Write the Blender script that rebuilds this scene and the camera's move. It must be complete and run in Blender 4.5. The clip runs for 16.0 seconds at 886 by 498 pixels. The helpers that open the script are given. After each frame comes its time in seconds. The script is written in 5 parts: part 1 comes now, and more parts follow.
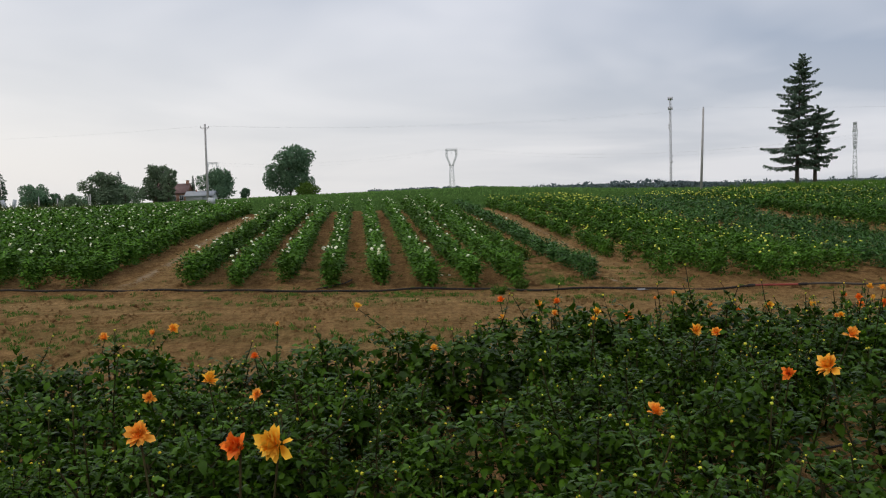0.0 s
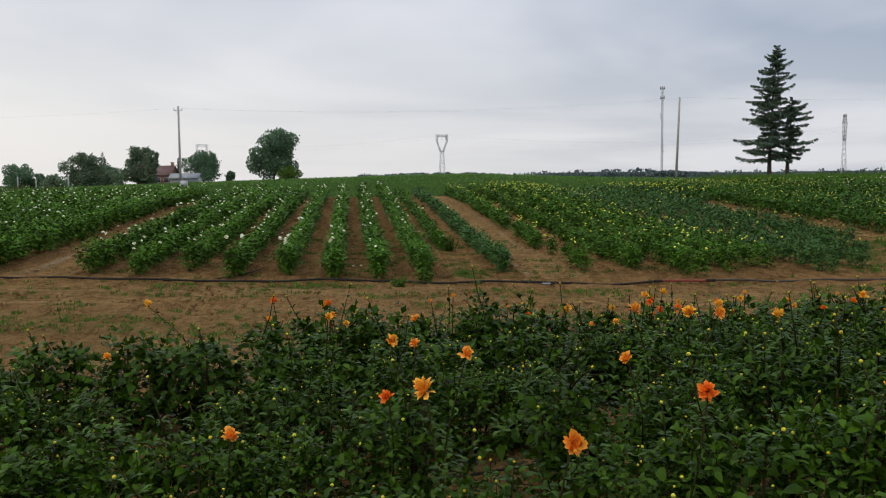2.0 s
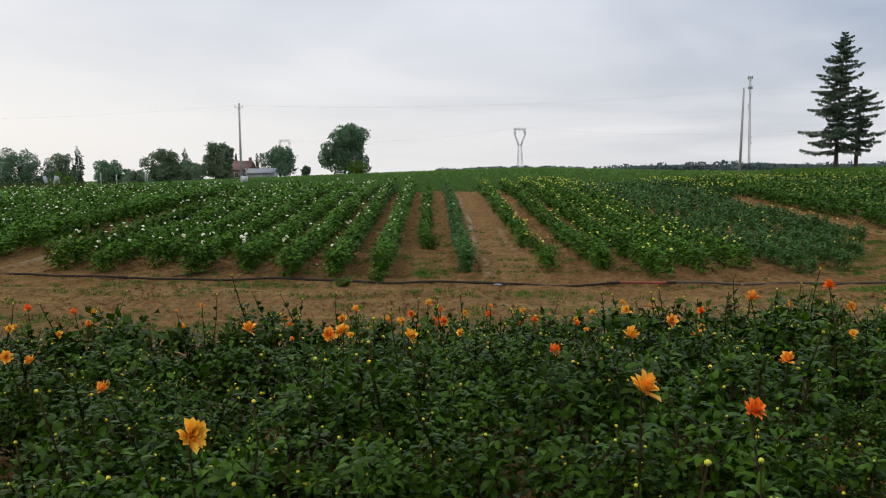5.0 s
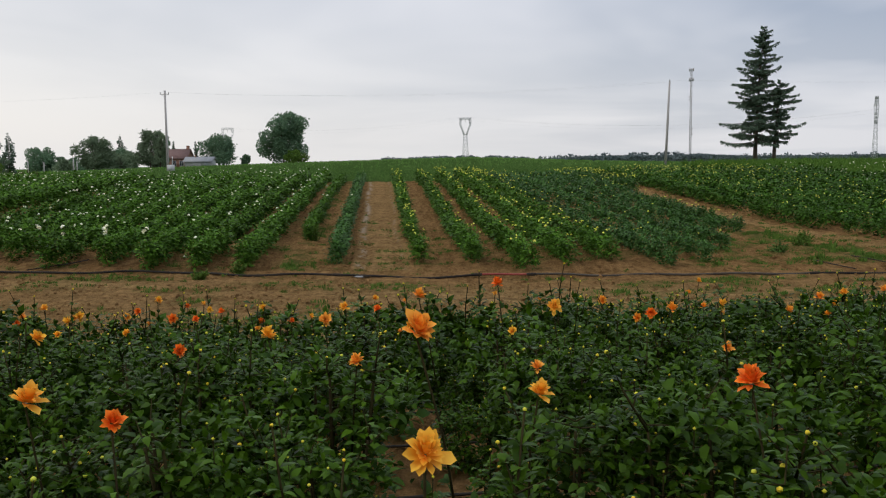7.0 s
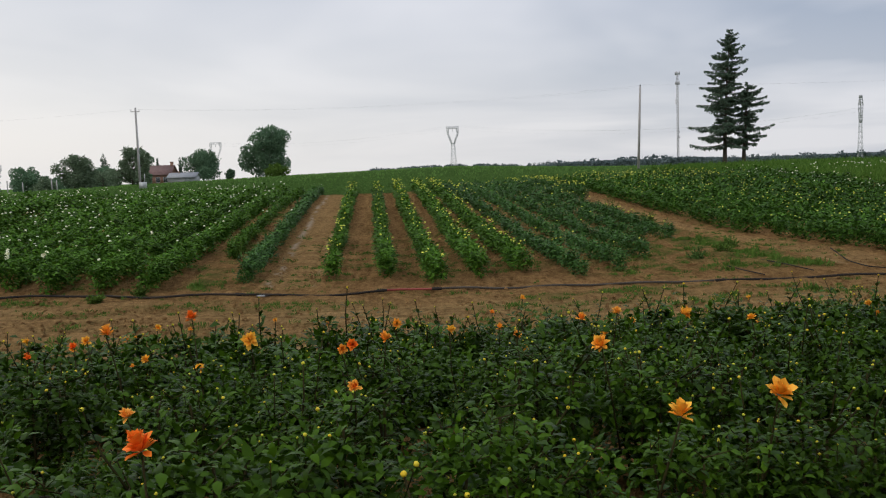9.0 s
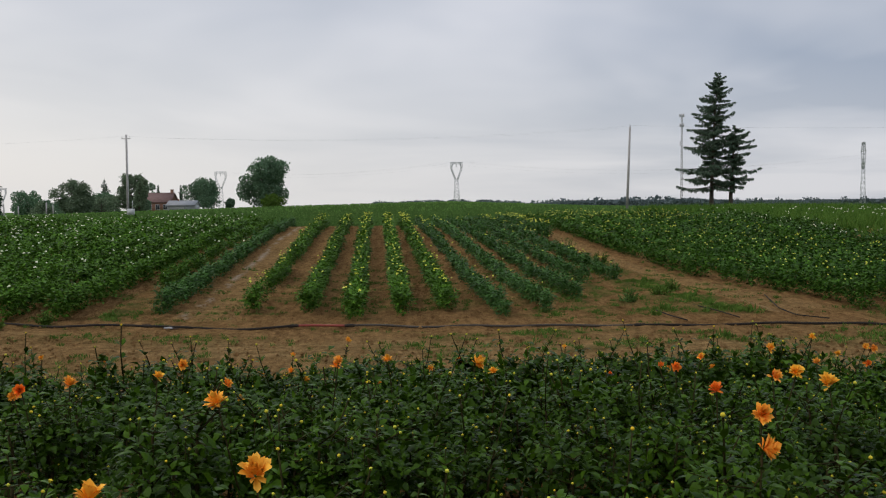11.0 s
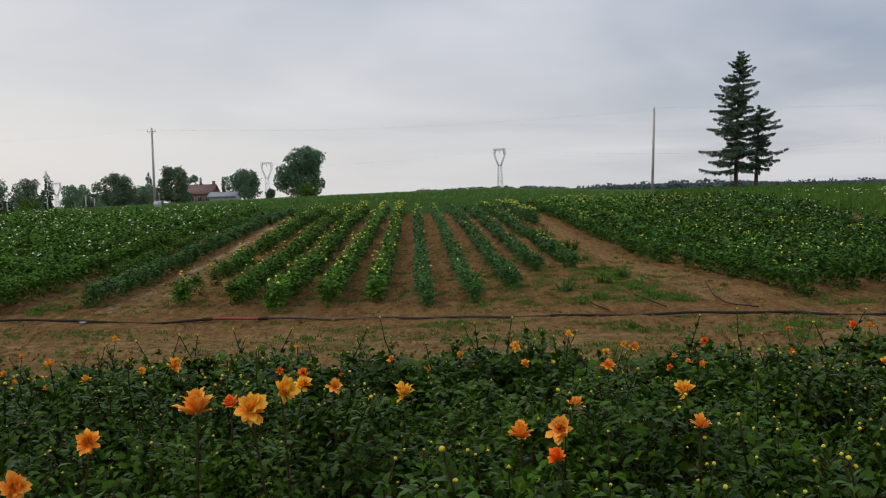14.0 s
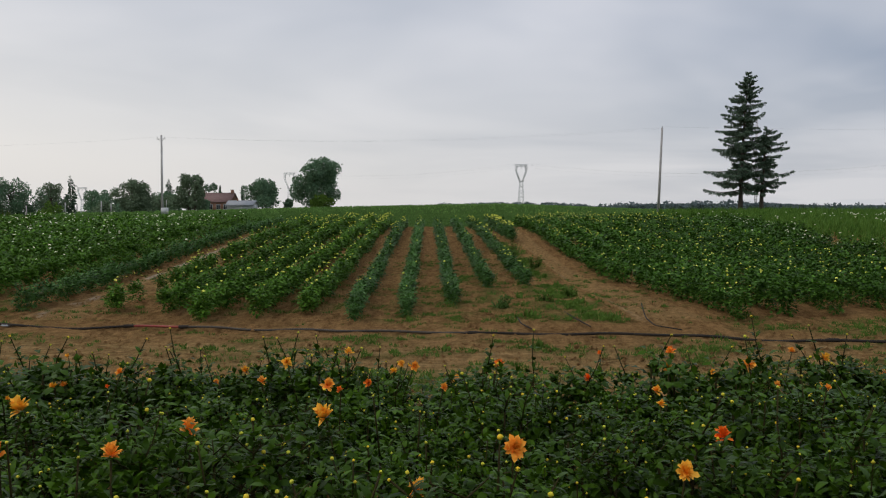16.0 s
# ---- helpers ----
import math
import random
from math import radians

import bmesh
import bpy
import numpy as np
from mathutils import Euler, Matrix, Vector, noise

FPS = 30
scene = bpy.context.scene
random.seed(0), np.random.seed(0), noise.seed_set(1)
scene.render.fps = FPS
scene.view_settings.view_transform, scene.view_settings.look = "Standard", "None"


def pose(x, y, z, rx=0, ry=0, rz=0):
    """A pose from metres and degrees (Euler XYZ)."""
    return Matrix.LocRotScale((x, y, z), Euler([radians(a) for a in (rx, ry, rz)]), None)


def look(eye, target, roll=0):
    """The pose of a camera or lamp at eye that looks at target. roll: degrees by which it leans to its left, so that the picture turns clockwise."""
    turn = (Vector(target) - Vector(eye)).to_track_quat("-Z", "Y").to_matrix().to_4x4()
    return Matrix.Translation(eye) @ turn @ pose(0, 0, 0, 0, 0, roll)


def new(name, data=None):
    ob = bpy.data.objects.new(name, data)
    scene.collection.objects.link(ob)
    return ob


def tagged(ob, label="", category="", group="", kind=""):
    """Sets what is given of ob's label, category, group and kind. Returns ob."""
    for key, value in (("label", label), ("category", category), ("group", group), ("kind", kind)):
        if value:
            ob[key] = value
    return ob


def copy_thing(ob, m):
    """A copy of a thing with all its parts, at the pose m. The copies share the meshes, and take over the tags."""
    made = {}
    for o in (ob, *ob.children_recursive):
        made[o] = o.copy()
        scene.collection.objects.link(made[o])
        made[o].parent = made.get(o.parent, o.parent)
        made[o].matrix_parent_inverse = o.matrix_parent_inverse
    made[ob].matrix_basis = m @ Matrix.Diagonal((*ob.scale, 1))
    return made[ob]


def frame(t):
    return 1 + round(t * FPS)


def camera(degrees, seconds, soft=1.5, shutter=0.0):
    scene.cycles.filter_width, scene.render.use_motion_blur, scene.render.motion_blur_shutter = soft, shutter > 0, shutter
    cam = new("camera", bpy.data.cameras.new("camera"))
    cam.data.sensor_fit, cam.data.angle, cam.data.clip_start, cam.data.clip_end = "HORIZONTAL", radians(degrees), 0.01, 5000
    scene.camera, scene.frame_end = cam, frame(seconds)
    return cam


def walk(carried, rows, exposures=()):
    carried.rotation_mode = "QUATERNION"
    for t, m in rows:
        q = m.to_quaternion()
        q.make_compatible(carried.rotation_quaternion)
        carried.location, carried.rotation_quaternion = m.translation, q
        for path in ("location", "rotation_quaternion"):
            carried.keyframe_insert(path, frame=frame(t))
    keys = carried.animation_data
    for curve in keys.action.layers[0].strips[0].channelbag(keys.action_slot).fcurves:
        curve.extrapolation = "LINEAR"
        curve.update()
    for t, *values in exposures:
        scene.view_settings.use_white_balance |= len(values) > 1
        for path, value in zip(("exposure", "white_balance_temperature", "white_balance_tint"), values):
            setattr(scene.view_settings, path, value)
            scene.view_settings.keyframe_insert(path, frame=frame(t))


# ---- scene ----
cam = camera(56.07, 16.0, soft=1.15)
PATH = [
    (0.0, pose(-6.589, 0.929, 1.988, 86.228, 1.581, -2.186)),
    (0.5, pose(-6.188, 0.979, 1.983, 84.841, 1.347, -2.526)),
    (1.0, pose(-5.779, 1.012, 2.015, 86.143, 0.914, -0.872)),
    (1.5, pose(-5.318, 1.067, 2.023, 85.091, 0.433, -1.805)),
    (2.0, pose(-4.898, 1.127, 2.040, 85.251, 0.702, -2.732)),
    (2.5, pose(-4.507, 1.201, 2.031, 85.520, 0.452, 0.015)),
    (3.0, pose(-4.095, 1.292, 2.032, 85.066, 0.339, 0.468)),
    (5.5, pose(-2.039, 1.421, 2.110, 84.895, 0.974, 3.051)),
    (6.0, pose(-1.657, 1.454, 2.118, 85.306, 0.217, -0.471)),
    (6.5, pose(-1.248, 1.478, 2.126, 85.245, -0.249, 1.099)),
    (7.0, pose(-0.839, 1.522, 2.111, 84.120, 0.661, -0.790)),
    (7.5, pose(-0.424, 1.560, 2.140, 85.646, 2.545, 1.233)),
    (8.0, pose(-0.019, 1.579, 2.144, 85.093, 2.969, 2.497)),
    (8.5, pose(0.397, 1.663, 2.151, 85.431, 1.658, -0.946)),
    (9.0, pose(0.800, 1.730, 2.159, 84.726, 2.108, -1.437)),
    (9.5, pose(1.204, 1.795, 2.150, 86.057, 1.243, -1.584)),
    (12.0, pose(3.155, 2.305, 2.120, 87.229, 0.397, -1.199)),
    (12.5, pose(3.556, 2.367, 2.131, 87.376, 0.183, -3.804)),
    (13.0, pose(3.956, 2.394, 2.114, 87.826, -0.298, -2.205)),
    (13.5, pose(4.319, 2.452, 2.088, 86.166, 0.742, 0.386)),
    (14.0, pose(4.694, 2.528, 2.107, 86.304, 1.514, 2.079)),
    (14.5, pose(5.137, 2.573, 2.111, 86.460, 0.297, 3.994)),
    (15.0, pose(5.561, 2.691, 2.112, 85.832, 0.056, 1.387)),
    (15.5, pose(5.945, 2.769, 2.077, 86.637, -0.132, 2.281)),
    (16.0, pose(6.360, 2.828, 2.065, 87.297, 0.033, 3.635)),
]
walk(cam, PATH, [(0.0, 0.08), (3.0, 0.08), (5.5, 0.18), (6.5, 0.10), (9.5, 0.08), (12.0, -0.10), (16.0, -0.10)])

# ---- world, sun ----
world = bpy.data.worlds.new("overcast_sky")
scene.world = world
world.use_nodes = True
wn, wl = world.node_tree.nodes, world.node_tree.links
wn.clear()


def wnode(kind, **sets):
    n = wn.new(kind)
    for key, value in sets.items():
        n.inputs[key.replace("_", " ")].default_value = value
    return n


sky = wn.new("ShaderNodeTexSky")
sky.sky_type, sky.sun_disc, sky.sun_elevation, sky.sun_rotation = "NISHITA", False, radians(38), radians(-60)
sky.air_density, sky.dust_density = 1.0, 3.0
coord = wn.new("ShaderNodeTexCoord")
sep = wn.new("ShaderNodeSeparateXYZ")
wl.new(coord.outputs["Generated"], sep.inputs[0])
lift = wn.new("ShaderNodeMath")
lift.operation, lift.inputs[1].default_value = "ADD", 0.10
wl.new(sep.outputs["Z"], lift.inputs[0])
floor_z = wn.new("ShaderNodeMath")
floor_z.operation, floor_z.inputs[1].default_value = "MAXIMUM", 0.05
wl.new(lift.outputs[0], floor_z.inputs[0])
plane_xy = []
for axis in "XY":
    d = wn.new("ShaderNodeMath")
    d.operation = "DIVIDE"
    wl.new(sep.outputs[axis], d.inputs[0])
    wl.new(floor_z.outputs[0], d.inputs[1])
    plane_xy.append(d)
comb = wn.new("ShaderNodeCombineXYZ")
wl.new(plane_xy[0].outputs[0], comb.inputs[0])
wl.new(plane_xy[1].outputs[0], comb.inputs[1])
clouds = wnode("ShaderNodeTexNoise", Scale=0.42, Detail=4.0, Roughness=0.5, Distortion=0.4)
wl.new(comb.outputs[0], clouds.inputs["Vector"])
cloud_ramp = wn.new("ShaderNodeValToRGB")
cloud_ramp.color_ramp.elements[0].position, cloud_ramp.color_ramp.elements[0].color = 0.40, (0.40, 0.455, 0.56, 1)
cloud_ramp.color_ramp.elements[1].position, cloud_ramp.color_ramp.elements[1].color = 0.60, (0.70, 0.72, 0.79, 1)
wl.new(clouds.outputs["Fac"], cloud_ramp.inputs["Fac"])
# paler towards the horizon and towards the left of the road
low = wn.new("ShaderNodeMapRange")
low.inputs["From Min"].default_value, low.inputs["From Max"].default_value = 0.0, 0.22
low.inputs["To Min"].default_value, low.inputs["To Max"].default_value = 0.75, 0.0
wl.new(sep.outputs["Z"], low.inputs["Value"])
side = wn.new("ShaderNodeMapRange")
side.inputs["From Min"].default_value, side.inputs["From Max"].default_value = -0.55, 0.6
side.inputs["To Min"].default_value, side.inputs["To Max"].default_value = 0.50, -0.34
wl.new(sep.outputs["X"], side.inputs["Value"])
pale = wn.new("ShaderNodeMath")
pale.operation, pale.use_clamp = "ADD", True
wl.new(low.outputs[0], pale.inputs[0])
wl.new(side.outputs[0], pale.inputs[1])
veil = wn.new("ShaderNodeMixRGB")
veil.inputs["Color2"].default_value = (0.828, 0.816, 0.812, 1)
wl.new(pale.outputs[0], veil.inputs["Fac"])
wl.new(cloud_ramp.outputs["Color"], veil.inputs["Color1"])
cloud_light = wnode("ShaderNodeBackground", Strength=0.88)
wl.new(veil.outputs["Color"], cloud_light.inputs["Color"])
# an overcast sky is brighter overhead than low down
overhead = wn.new("ShaderNodeMapRange")
overhead.inputs["From Min"].default_value, overhead.inputs["From Max"].default_value = 0.35, 1.0
overhead.inputs["To Min"].default_value, overhead.inputs["To Max"].default_value = 0.88, 1.75
wl.new(sep.outputs["Z"], overhead.inputs["Value"])
wl.new(overhead.outputs[0], cloud_light.inputs["Strength"])
blue_light = wnode("ShaderNodeBackground", Strength=0.012)
wl.new(sky.outputs["Color"], blue_light.inputs["Color"])
both = wn.new("ShaderNodeAddShader")
wl.new(cloud_light.outputs[0], both.inputs[0])
wl.new(blue_light.outputs[0], both.inputs[1])
wout = wn.new("ShaderNodeOutputWorld")
wl.new(both.outputs[0], wout.inputs["Surface"])

sun = new("sun", bpy.data.lights.new("sun", "SUN"))
sun.data.energy, sun.data.angle, sun.data.color = 0.5, radians(25), (1.0, 0.96, 0.9)
sun.matrix_world = look((-30, -20, 40), (0, 0, 0))


# ---- materials ----
def material(name, roughness=0.6, specular=0.3):
    m = bpy.data.materials.new(name)
    m.use_nodes = True
    b = m.node_tree.nodes["Principled BSDF"]
    b.inputs["Roughness"].default_value = roughness
    b.inputs["Specular IOR Level"].default_value = specular
    return m, m.node_tree.nodes, m.node_tree.links, b


def mixed(nodes, links, fac, c1, c2, blend="MIX"):
    n = nodes.new("ShaderNodeMixRGB")
    n.blend_type = blend
    for slot, v in (("Fac", fac), ("Color1", c1), ("Color2", c2)):
        if isinstance(v, (tuple, list)):
            n.inputs[slot].default_value = (*v, 1)
        elif isinstance(v, (int, float)):
            n.inputs[slot].default_value = v
        else:
            links.new(v, n.inputs[slot])
    return n.outputs["Color"]


def noise_tex(nodes, links, scale, detail=4.0, rough=0.55, stretch=None, where="Object"):
    n = nodes.new("ShaderNodeTexNoise")
    n.inputs["Scale"].default_value, n.inputs["Detail"].default_value, n.inputs["Roughness"].default_value = scale, detail, rough
    c = nodes.new("ShaderNodeTexCoord")
    if stretch:
        mp = nodes.new("ShaderNodeMapping")
        mp.inputs["Scale"].default_value = stretch
        links.new(c.outputs[where], mp.inputs[0])
        links.new(mp.outputs[0], n.inputs["Vector"])
    else:
        links.new(c.outputs[where], n.inputs["Vector"])
    return n.outputs["Fac"]


def ramp(nodes, links, value, lo, hi):
    n = nodes.new("ShaderNodeMapRange")
    n.inputs["From Min"].default_value, n.inputs["From Max"].default_value = lo, hi
    links.new(value, n.inputs["Value"])
    return n.outputs[0]


def bump(nodes, links, bsdf, height, strength, distance):
    n = nodes.new("ShaderNodeBump")
    n.inputs["Strength"].default_value, n.inputs["Distance"].default_value = strength, distance
    links.new(height, n.inputs["Height"])
    links.new(n.outputs[0], bsdf.inputs["Normal"])


def leaf_material(name, dark, light, spread=0.25, roughness=0.55, through_light=0.14, specular=0.02):
    """Leaves: every leaf and every plant has its own tone, with light passing through."""
    m, nodes, links, b = material(name, roughness, specular)
    geo, info = nodes.new("ShaderNodeNewGeometry"), nodes.new("ShaderNodeObjectInfo")
    tone = mixed(nodes, links, geo.outputs["Random Per Island"], dark, light)
    hsv = nodes.new("ShaderNodeHueSaturation")
    r = ramp(nodes, links, info.outputs["Random"], 0, 1)
    r.node.inputs["To Min"].default_value, r.node.inputs["To Max"].default_value = 1 - spread, 1 + spread
    links.new(r, hsv.inputs["Value"])
    links.new(tone, hsv.inputs["Color"])
    patch = ramp(nodes, links, noise_tex(nodes, links, 25.0, 3.0), 0.3, 0.7)
    col = mixed(nodes, links, patch, hsv.outputs["Color"], mixed(nodes, links, 0.5, hsv.outputs["Color"], light))
    links.new(col, b.inputs["Base Color"])
    trans = nodes.new("ShaderNodeBsdfTranslucent")
    links.new(col, trans.inputs["Color"])
    mix = nodes.new("ShaderNodeMixShader")
    mix.inputs[0].default_value = through_light
    links.new(b.outputs[0], mix.inputs[1])
    links.new(trans.outputs[0], mix.inputs[2])
    links.new(mix.outputs[0], nodes["Material Output"].inputs["Surface"])
    return m


def plain_material(name, c1, c2, scale, roughness=0.7, metal=0.0, bump_by=0.0, stretch=None, specular=0.3):
    m, nodes, links, b = material(name, roughness, specular)
    b.inputs["Metallic"].default_value = metal
    coarse = ramp(nodes, links, noise_tex(nodes, links, scale, 5.0, stretch=stretch), 0.3, 0.7)
    fine = ramp(nodes, links, noise_tex(nodes, links, scale * 7, 3.0, stretch=stretch), 0.25, 0.75)
    links.new(mixed(nodes, links, 0.3, mixed(nodes, links, coarse, c1, c2), mixed(nodes, links, fine, c1, c2)), b.inputs["Base Color"])
    if bump_by:
        bump(nodes, links, b, fine, 0.6, bump_by)
    return m


def petal_material(name, tip, base, other):
    """Petals: the colour runs from the heart (grad 0) to the tip (grad 1), and each petal differs a little."""
    m, nodes, links, b = material(name, 0.55, 0.2)
    at = nodes.new("ShaderNodeAttribute")
    at.attribute_name = "grad"
    geo, info = nodes.new("ShaderNodeNewGeometry"), nodes.new("ShaderNodeObjectInfo")
    end = mixed(nodes, links, info.outputs["Random"], tip, other)
    col = mixed(nodes, links, ramp(nodes, links, at.outputs["Fac"], 0.0, 0.8), base, end)
    hsv = nodes.new("ShaderNodeHueSaturation")
    r = ramp(nodes, links, geo.outputs["Random Per Island"], 0, 1)
    r.node.inputs["To Min"].default_value, r.node.inputs["To Max"].default_value = 0.8, 1.15
    links.new(r, hsv.inputs["Value"])
    links.new(col, hsv.inputs["Color"])
    links.new(hsv.outputs["Color"], b.inputs["Base Color"])
    trans = nodes.new("ShaderNodeBsdfTranslucent")
    links.new(hsv.outputs["Color"], trans.inputs["Color"])
    mix = nodes.new("ShaderNodeMixShader")
    mix.inputs[0].default_value = 0.2
    links.new(b.outputs[0], mix.inputs[1])
    links.new(trans.outputs[0], mix.inputs[2])
    links.new(mix.outputs[0], nodes["Material Output"].inputs["Surface"])
    return m


def soil_material():
    """Tilled loam, drier and paler in the wheel tracks, damp and dark elsewhere, with furrow shading painted in,
    turning to turf where the weeds are thick.
    """
    m, nodes, links, b = material("soil", 1.0, 0.0)
    big = ramp(nodes, links, noise_tex(nodes, links, 0.30, 5.0, 0.6, (0.6, 1.4, 1)), 0.32, 0.68)
    mid = ramp(nodes, links, noise_tex(nodes, links, 2.6, 6.0, 0.7, (0.8, 1.2, 1)), 0.36, 0.64)
    fine = ramp(nodes, links, noise_tex(nodes, links, 11.0, 6.0, 0.78), 0.36, 0.64)
    grit = ramp(nodes, links, noise_tex(nodes, links, 48.0, 4.0, 0.7), 0.34, 0.66)
    loam = mixed(nodes, links, big, (0.235, 0.120, 0.044), (0.420, 0.240, 0.096))
    loam = mixed(nodes, links, 0.5, loam, mixed(nodes, links, mid, (0.130, 0.064, 0.022), (0.52, 0.305, 0.125)))
    loam = mixed(nodes, links, 0.42, loam, mixed(nodes, links, fine, (0.048, 0.024, 0.009), (0.54, 0.325, 0.140)))
    loam = mixed(nodes, links, 0.25, loam, mixed(nodes, links, grit, (0.045, 0.024, 0.010), (0.33, 0.205, 0.095)))
    # streaks along the rows paint the lit and shaded sides of furrows
    furrow_shade = ramp(nodes, links, noise_tex(nodes, links, 3.2, 5.0, 0.7, (1.5, 0.22, 1)), 0.40, 0.60)
    loam = mixed(nodes, links, 0.35, loam, mixed(nodes, links, furrow_shade, (0.070, 0.034, 0.012), (0.50, 0.300, 0.128)))
    wheel = ramp(nodes, links, noise_tex(nodes, links, 2.2, 5.0, 0.7, (0.16, 1.6, 1)), 0.40, 0.60)
    dry = nodes.new("ShaderNodeAttribute")
    dry.attribute_name = "dry"
    loam = mixed(nodes, links, ramp(nodes, links, dry.outputs["Fac"], 0.0, 1.25), loam, mixed(nodes, links, 0.5, mixed(nodes, links, mid, (0.25, 0.155, 0.060), (0.60, 0.410, 0.185)), mixed(nodes, links, fine, (0.110, 0.064, 0.025), (0.62, 0.430, 0.200))))
    loam = mixed(nodes, links, ramp(nodes, links, dry.outputs["Fac"], 0.1, 2.6), loam, mixed(nodes, links, wheel, (0.115, 0.066, 0.026), (0.62, 0.430, 0.205)))
    clump = ramp(nodes, links, noise_tex(nodes, links, 8.0, 9.0, 0.8, (1.2, 0.6, 1)), 0.40, 0.60)
    loam = mixed(nodes, links, 0.34, loam, mixed(nodes, links, clump, (0.085, 0.043, 0.017), (0.68, 0.41, 0.175)))
    loam = mixed(nodes, links, 1.0, loam, (1.28, 1.25, 1.22), "MULTIPLY")
    crust = nodes.new("ShaderNodeAttribute")
    crust.attribute_name = "crust"
    loam = mixed(nodes, links, crust.outputs["Fac"], loam, mixed(nodes, links, fine, (0.50, 0.37, 0.25), (0.82, 0.67, 0.50)))
    turf = nodes.new("ShaderNodeAttribute")
    turf.attribute_name = "turf"
    grassy = mixed(nodes, links, fine, (0.030, 0.066, 0.014), (0.092, 0.140, 0.032))
    far_tone = ramp(nodes, links, noise_tex(nodes, links, 0.035, 5.0, 0.6, (0.35, 1.0, 1)), 0.3, 0.7)
    grassy = mixed(nodes, links, 0.5, grassy, mixed(nodes, links, far_tone, (0.055, 0.130, 0.032), (0.120, 0.215, 0.056)))
    links.new(mixed(nodes, links, turf.outputs["Fac"], loam, grassy), b.inputs["Base Color"])
    n2 = nodes.new("ShaderNodeMath")
    n2.operation = "ADD"
    links.new(grit, n2.inputs[0])
    links.new(fine, n2.inputs[1])
    bump(nodes, links, b, n2.outputs[0], 1.0, 0.06)
    return m


SOIL = soil_material()
LEAF_NEAR = leaf_material("dahlia_leaf", (0.004, 0.016, 0.001), (0.052, 0.111, 0.005), 0.35, 0.40, specular=0.085)
LEAF_FIELD = leaf_material("field_dahlia_leaf", (0.006, 0.030, 0.003), (0.108, 0.228, 0.025), 0.28, 0.48, 0.08, specular=0.04)
LEAF_BLUE = leaf_material("greyish_dahlia_leaf", (0.008, 0.040, 0.007), (0.092, 0.200, 0.042), 0.22, 0.45, 0.08, specular=0.07)
LEAF_DARK = leaf_material("dark_dahlia_leaf", (0.005, 0.026, 0.003), (0.080, 0.174, 0.022), 0.25, 0.48, 0.08, specular=0.04)
WEED = leaf_material("weed_leaf", (0.050, 0.110, 0.016), (0.140, 0.225, 0.042), 0.2)
CROP = leaf_material("crop_blade", (0.080, 0.175, 0.036), (0.165, 0.285, 0.074), 0.2)
TALL_GREEN = leaf_material("feathery_crop_leaf", (0.040, 0.100, 0.015), (0.125, 0.225, 0.040), 0.2)
REED = leaf_material("reed_blade", (0.055, 0.085, 0.022), (0.130, 0.145, 0.050), 0.2)
TREE_LEAF = leaf_material("tree_leaf", (0.060, 0.120, 0.070), (0.165, 0.255, 0.150), 0.2, 0.6, 0.3)
TREE_GREY = leaf_material("silvery_tree_leaf", (0.100, 0.145, 0.085), (0.210, 0.275, 0.170), 0.2, 0.6, 0.3)
NEEDLE = leaf_material("spruce_needle", (0.045, 0.080, 0.056), (0.125, 0.175, 0.115), 0.15, 0.6, 0.2)
# distance haze is mixed into this pale bluish leaf colour
HAZY_LEAF = leaf_material("hazed_wood_leaf", (0.090, 0.120, 0.125), (0.145, 0.180, 0.180), 0.15, 0.8, 0.1)
STEM = plain_material("dark_stem", (0.022, 0.014, 0.008), (0.045, 0.042, 0.014), 30.0, 0.8, specular=0.03)
BARK = plain_material("bark", (0.045, 0.035, 0.028), (0.11, 0.09, 0.07), 6.0, 0.9, bump_by=0.03)
POLE = plain_material("weathered_pole_wood", (0.30, 0.28, 0.265), (0.46, 0.44, 0.42), 5.0, 0.85, bump_by=0.01, stretch=(3, 3, 0.3))
STEEL = plain_material("galvanised_steel", (0.40, 0.41, 0.42), (0.52, 0.53, 0.54), 0.4, 0.55, 0.3)
MAST = plain_material("painted_mast_steel", (0.38, 0.37, 0.37), (0.50, 0.49, 0.49), 0.4, 0.55, 0.2)
WIRE = plain_material("weathered_cable", (0.40, 0.40, 0.41), (0.52, 0.52, 0.53), 3.0, 0.6)
BLACK_PIPE = plain_material("black_polythene", (0.016, 0.015, 0.014), (0.050, 0.041, 0.032), 4.0, 0.6, specular=0.06)
GREY_PIPE = plain_material("dark_grey_polythene", (0.034, 0.029, 0.023), (0.095, 0.080, 0.062), 2.5, 0.5, specular=0.10)
RED_HOSE = plain_material("red_layflat_hose", (0.19, 0.028, 0.020), (0.30, 0.058, 0.040), 5.0, 0.5)
WHITE_BOX = plain_material("white_enamel", (0.45, 0.46, 0.46), (0.56, 0.56, 0.55), 2.0, 0.5)
PALE_GREY = plain_material("smooth_pale_grey", (0.26, 0.26, 0.26), (0.38, 0.38, 0.38), 9.0, 0.35)
ROOF = plain_material("brown_red_shingle", (0.135, 0.080, 0.070), (0.20, 0.125, 0.110), 1.2, 0.9, bump_by=0.03)
ROOF_GREY = plain_material("grey_sheet_roof", (0.20, 0.21, 0.22), (0.29, 0.30, 0.31), 0.7, 0.6)
BRICK = plain_material("old_brick_wall", (0.20, 0.10, 0.070), (0.31, 0.17, 0.115), 2.0, 0.9, bump_by=0.02)
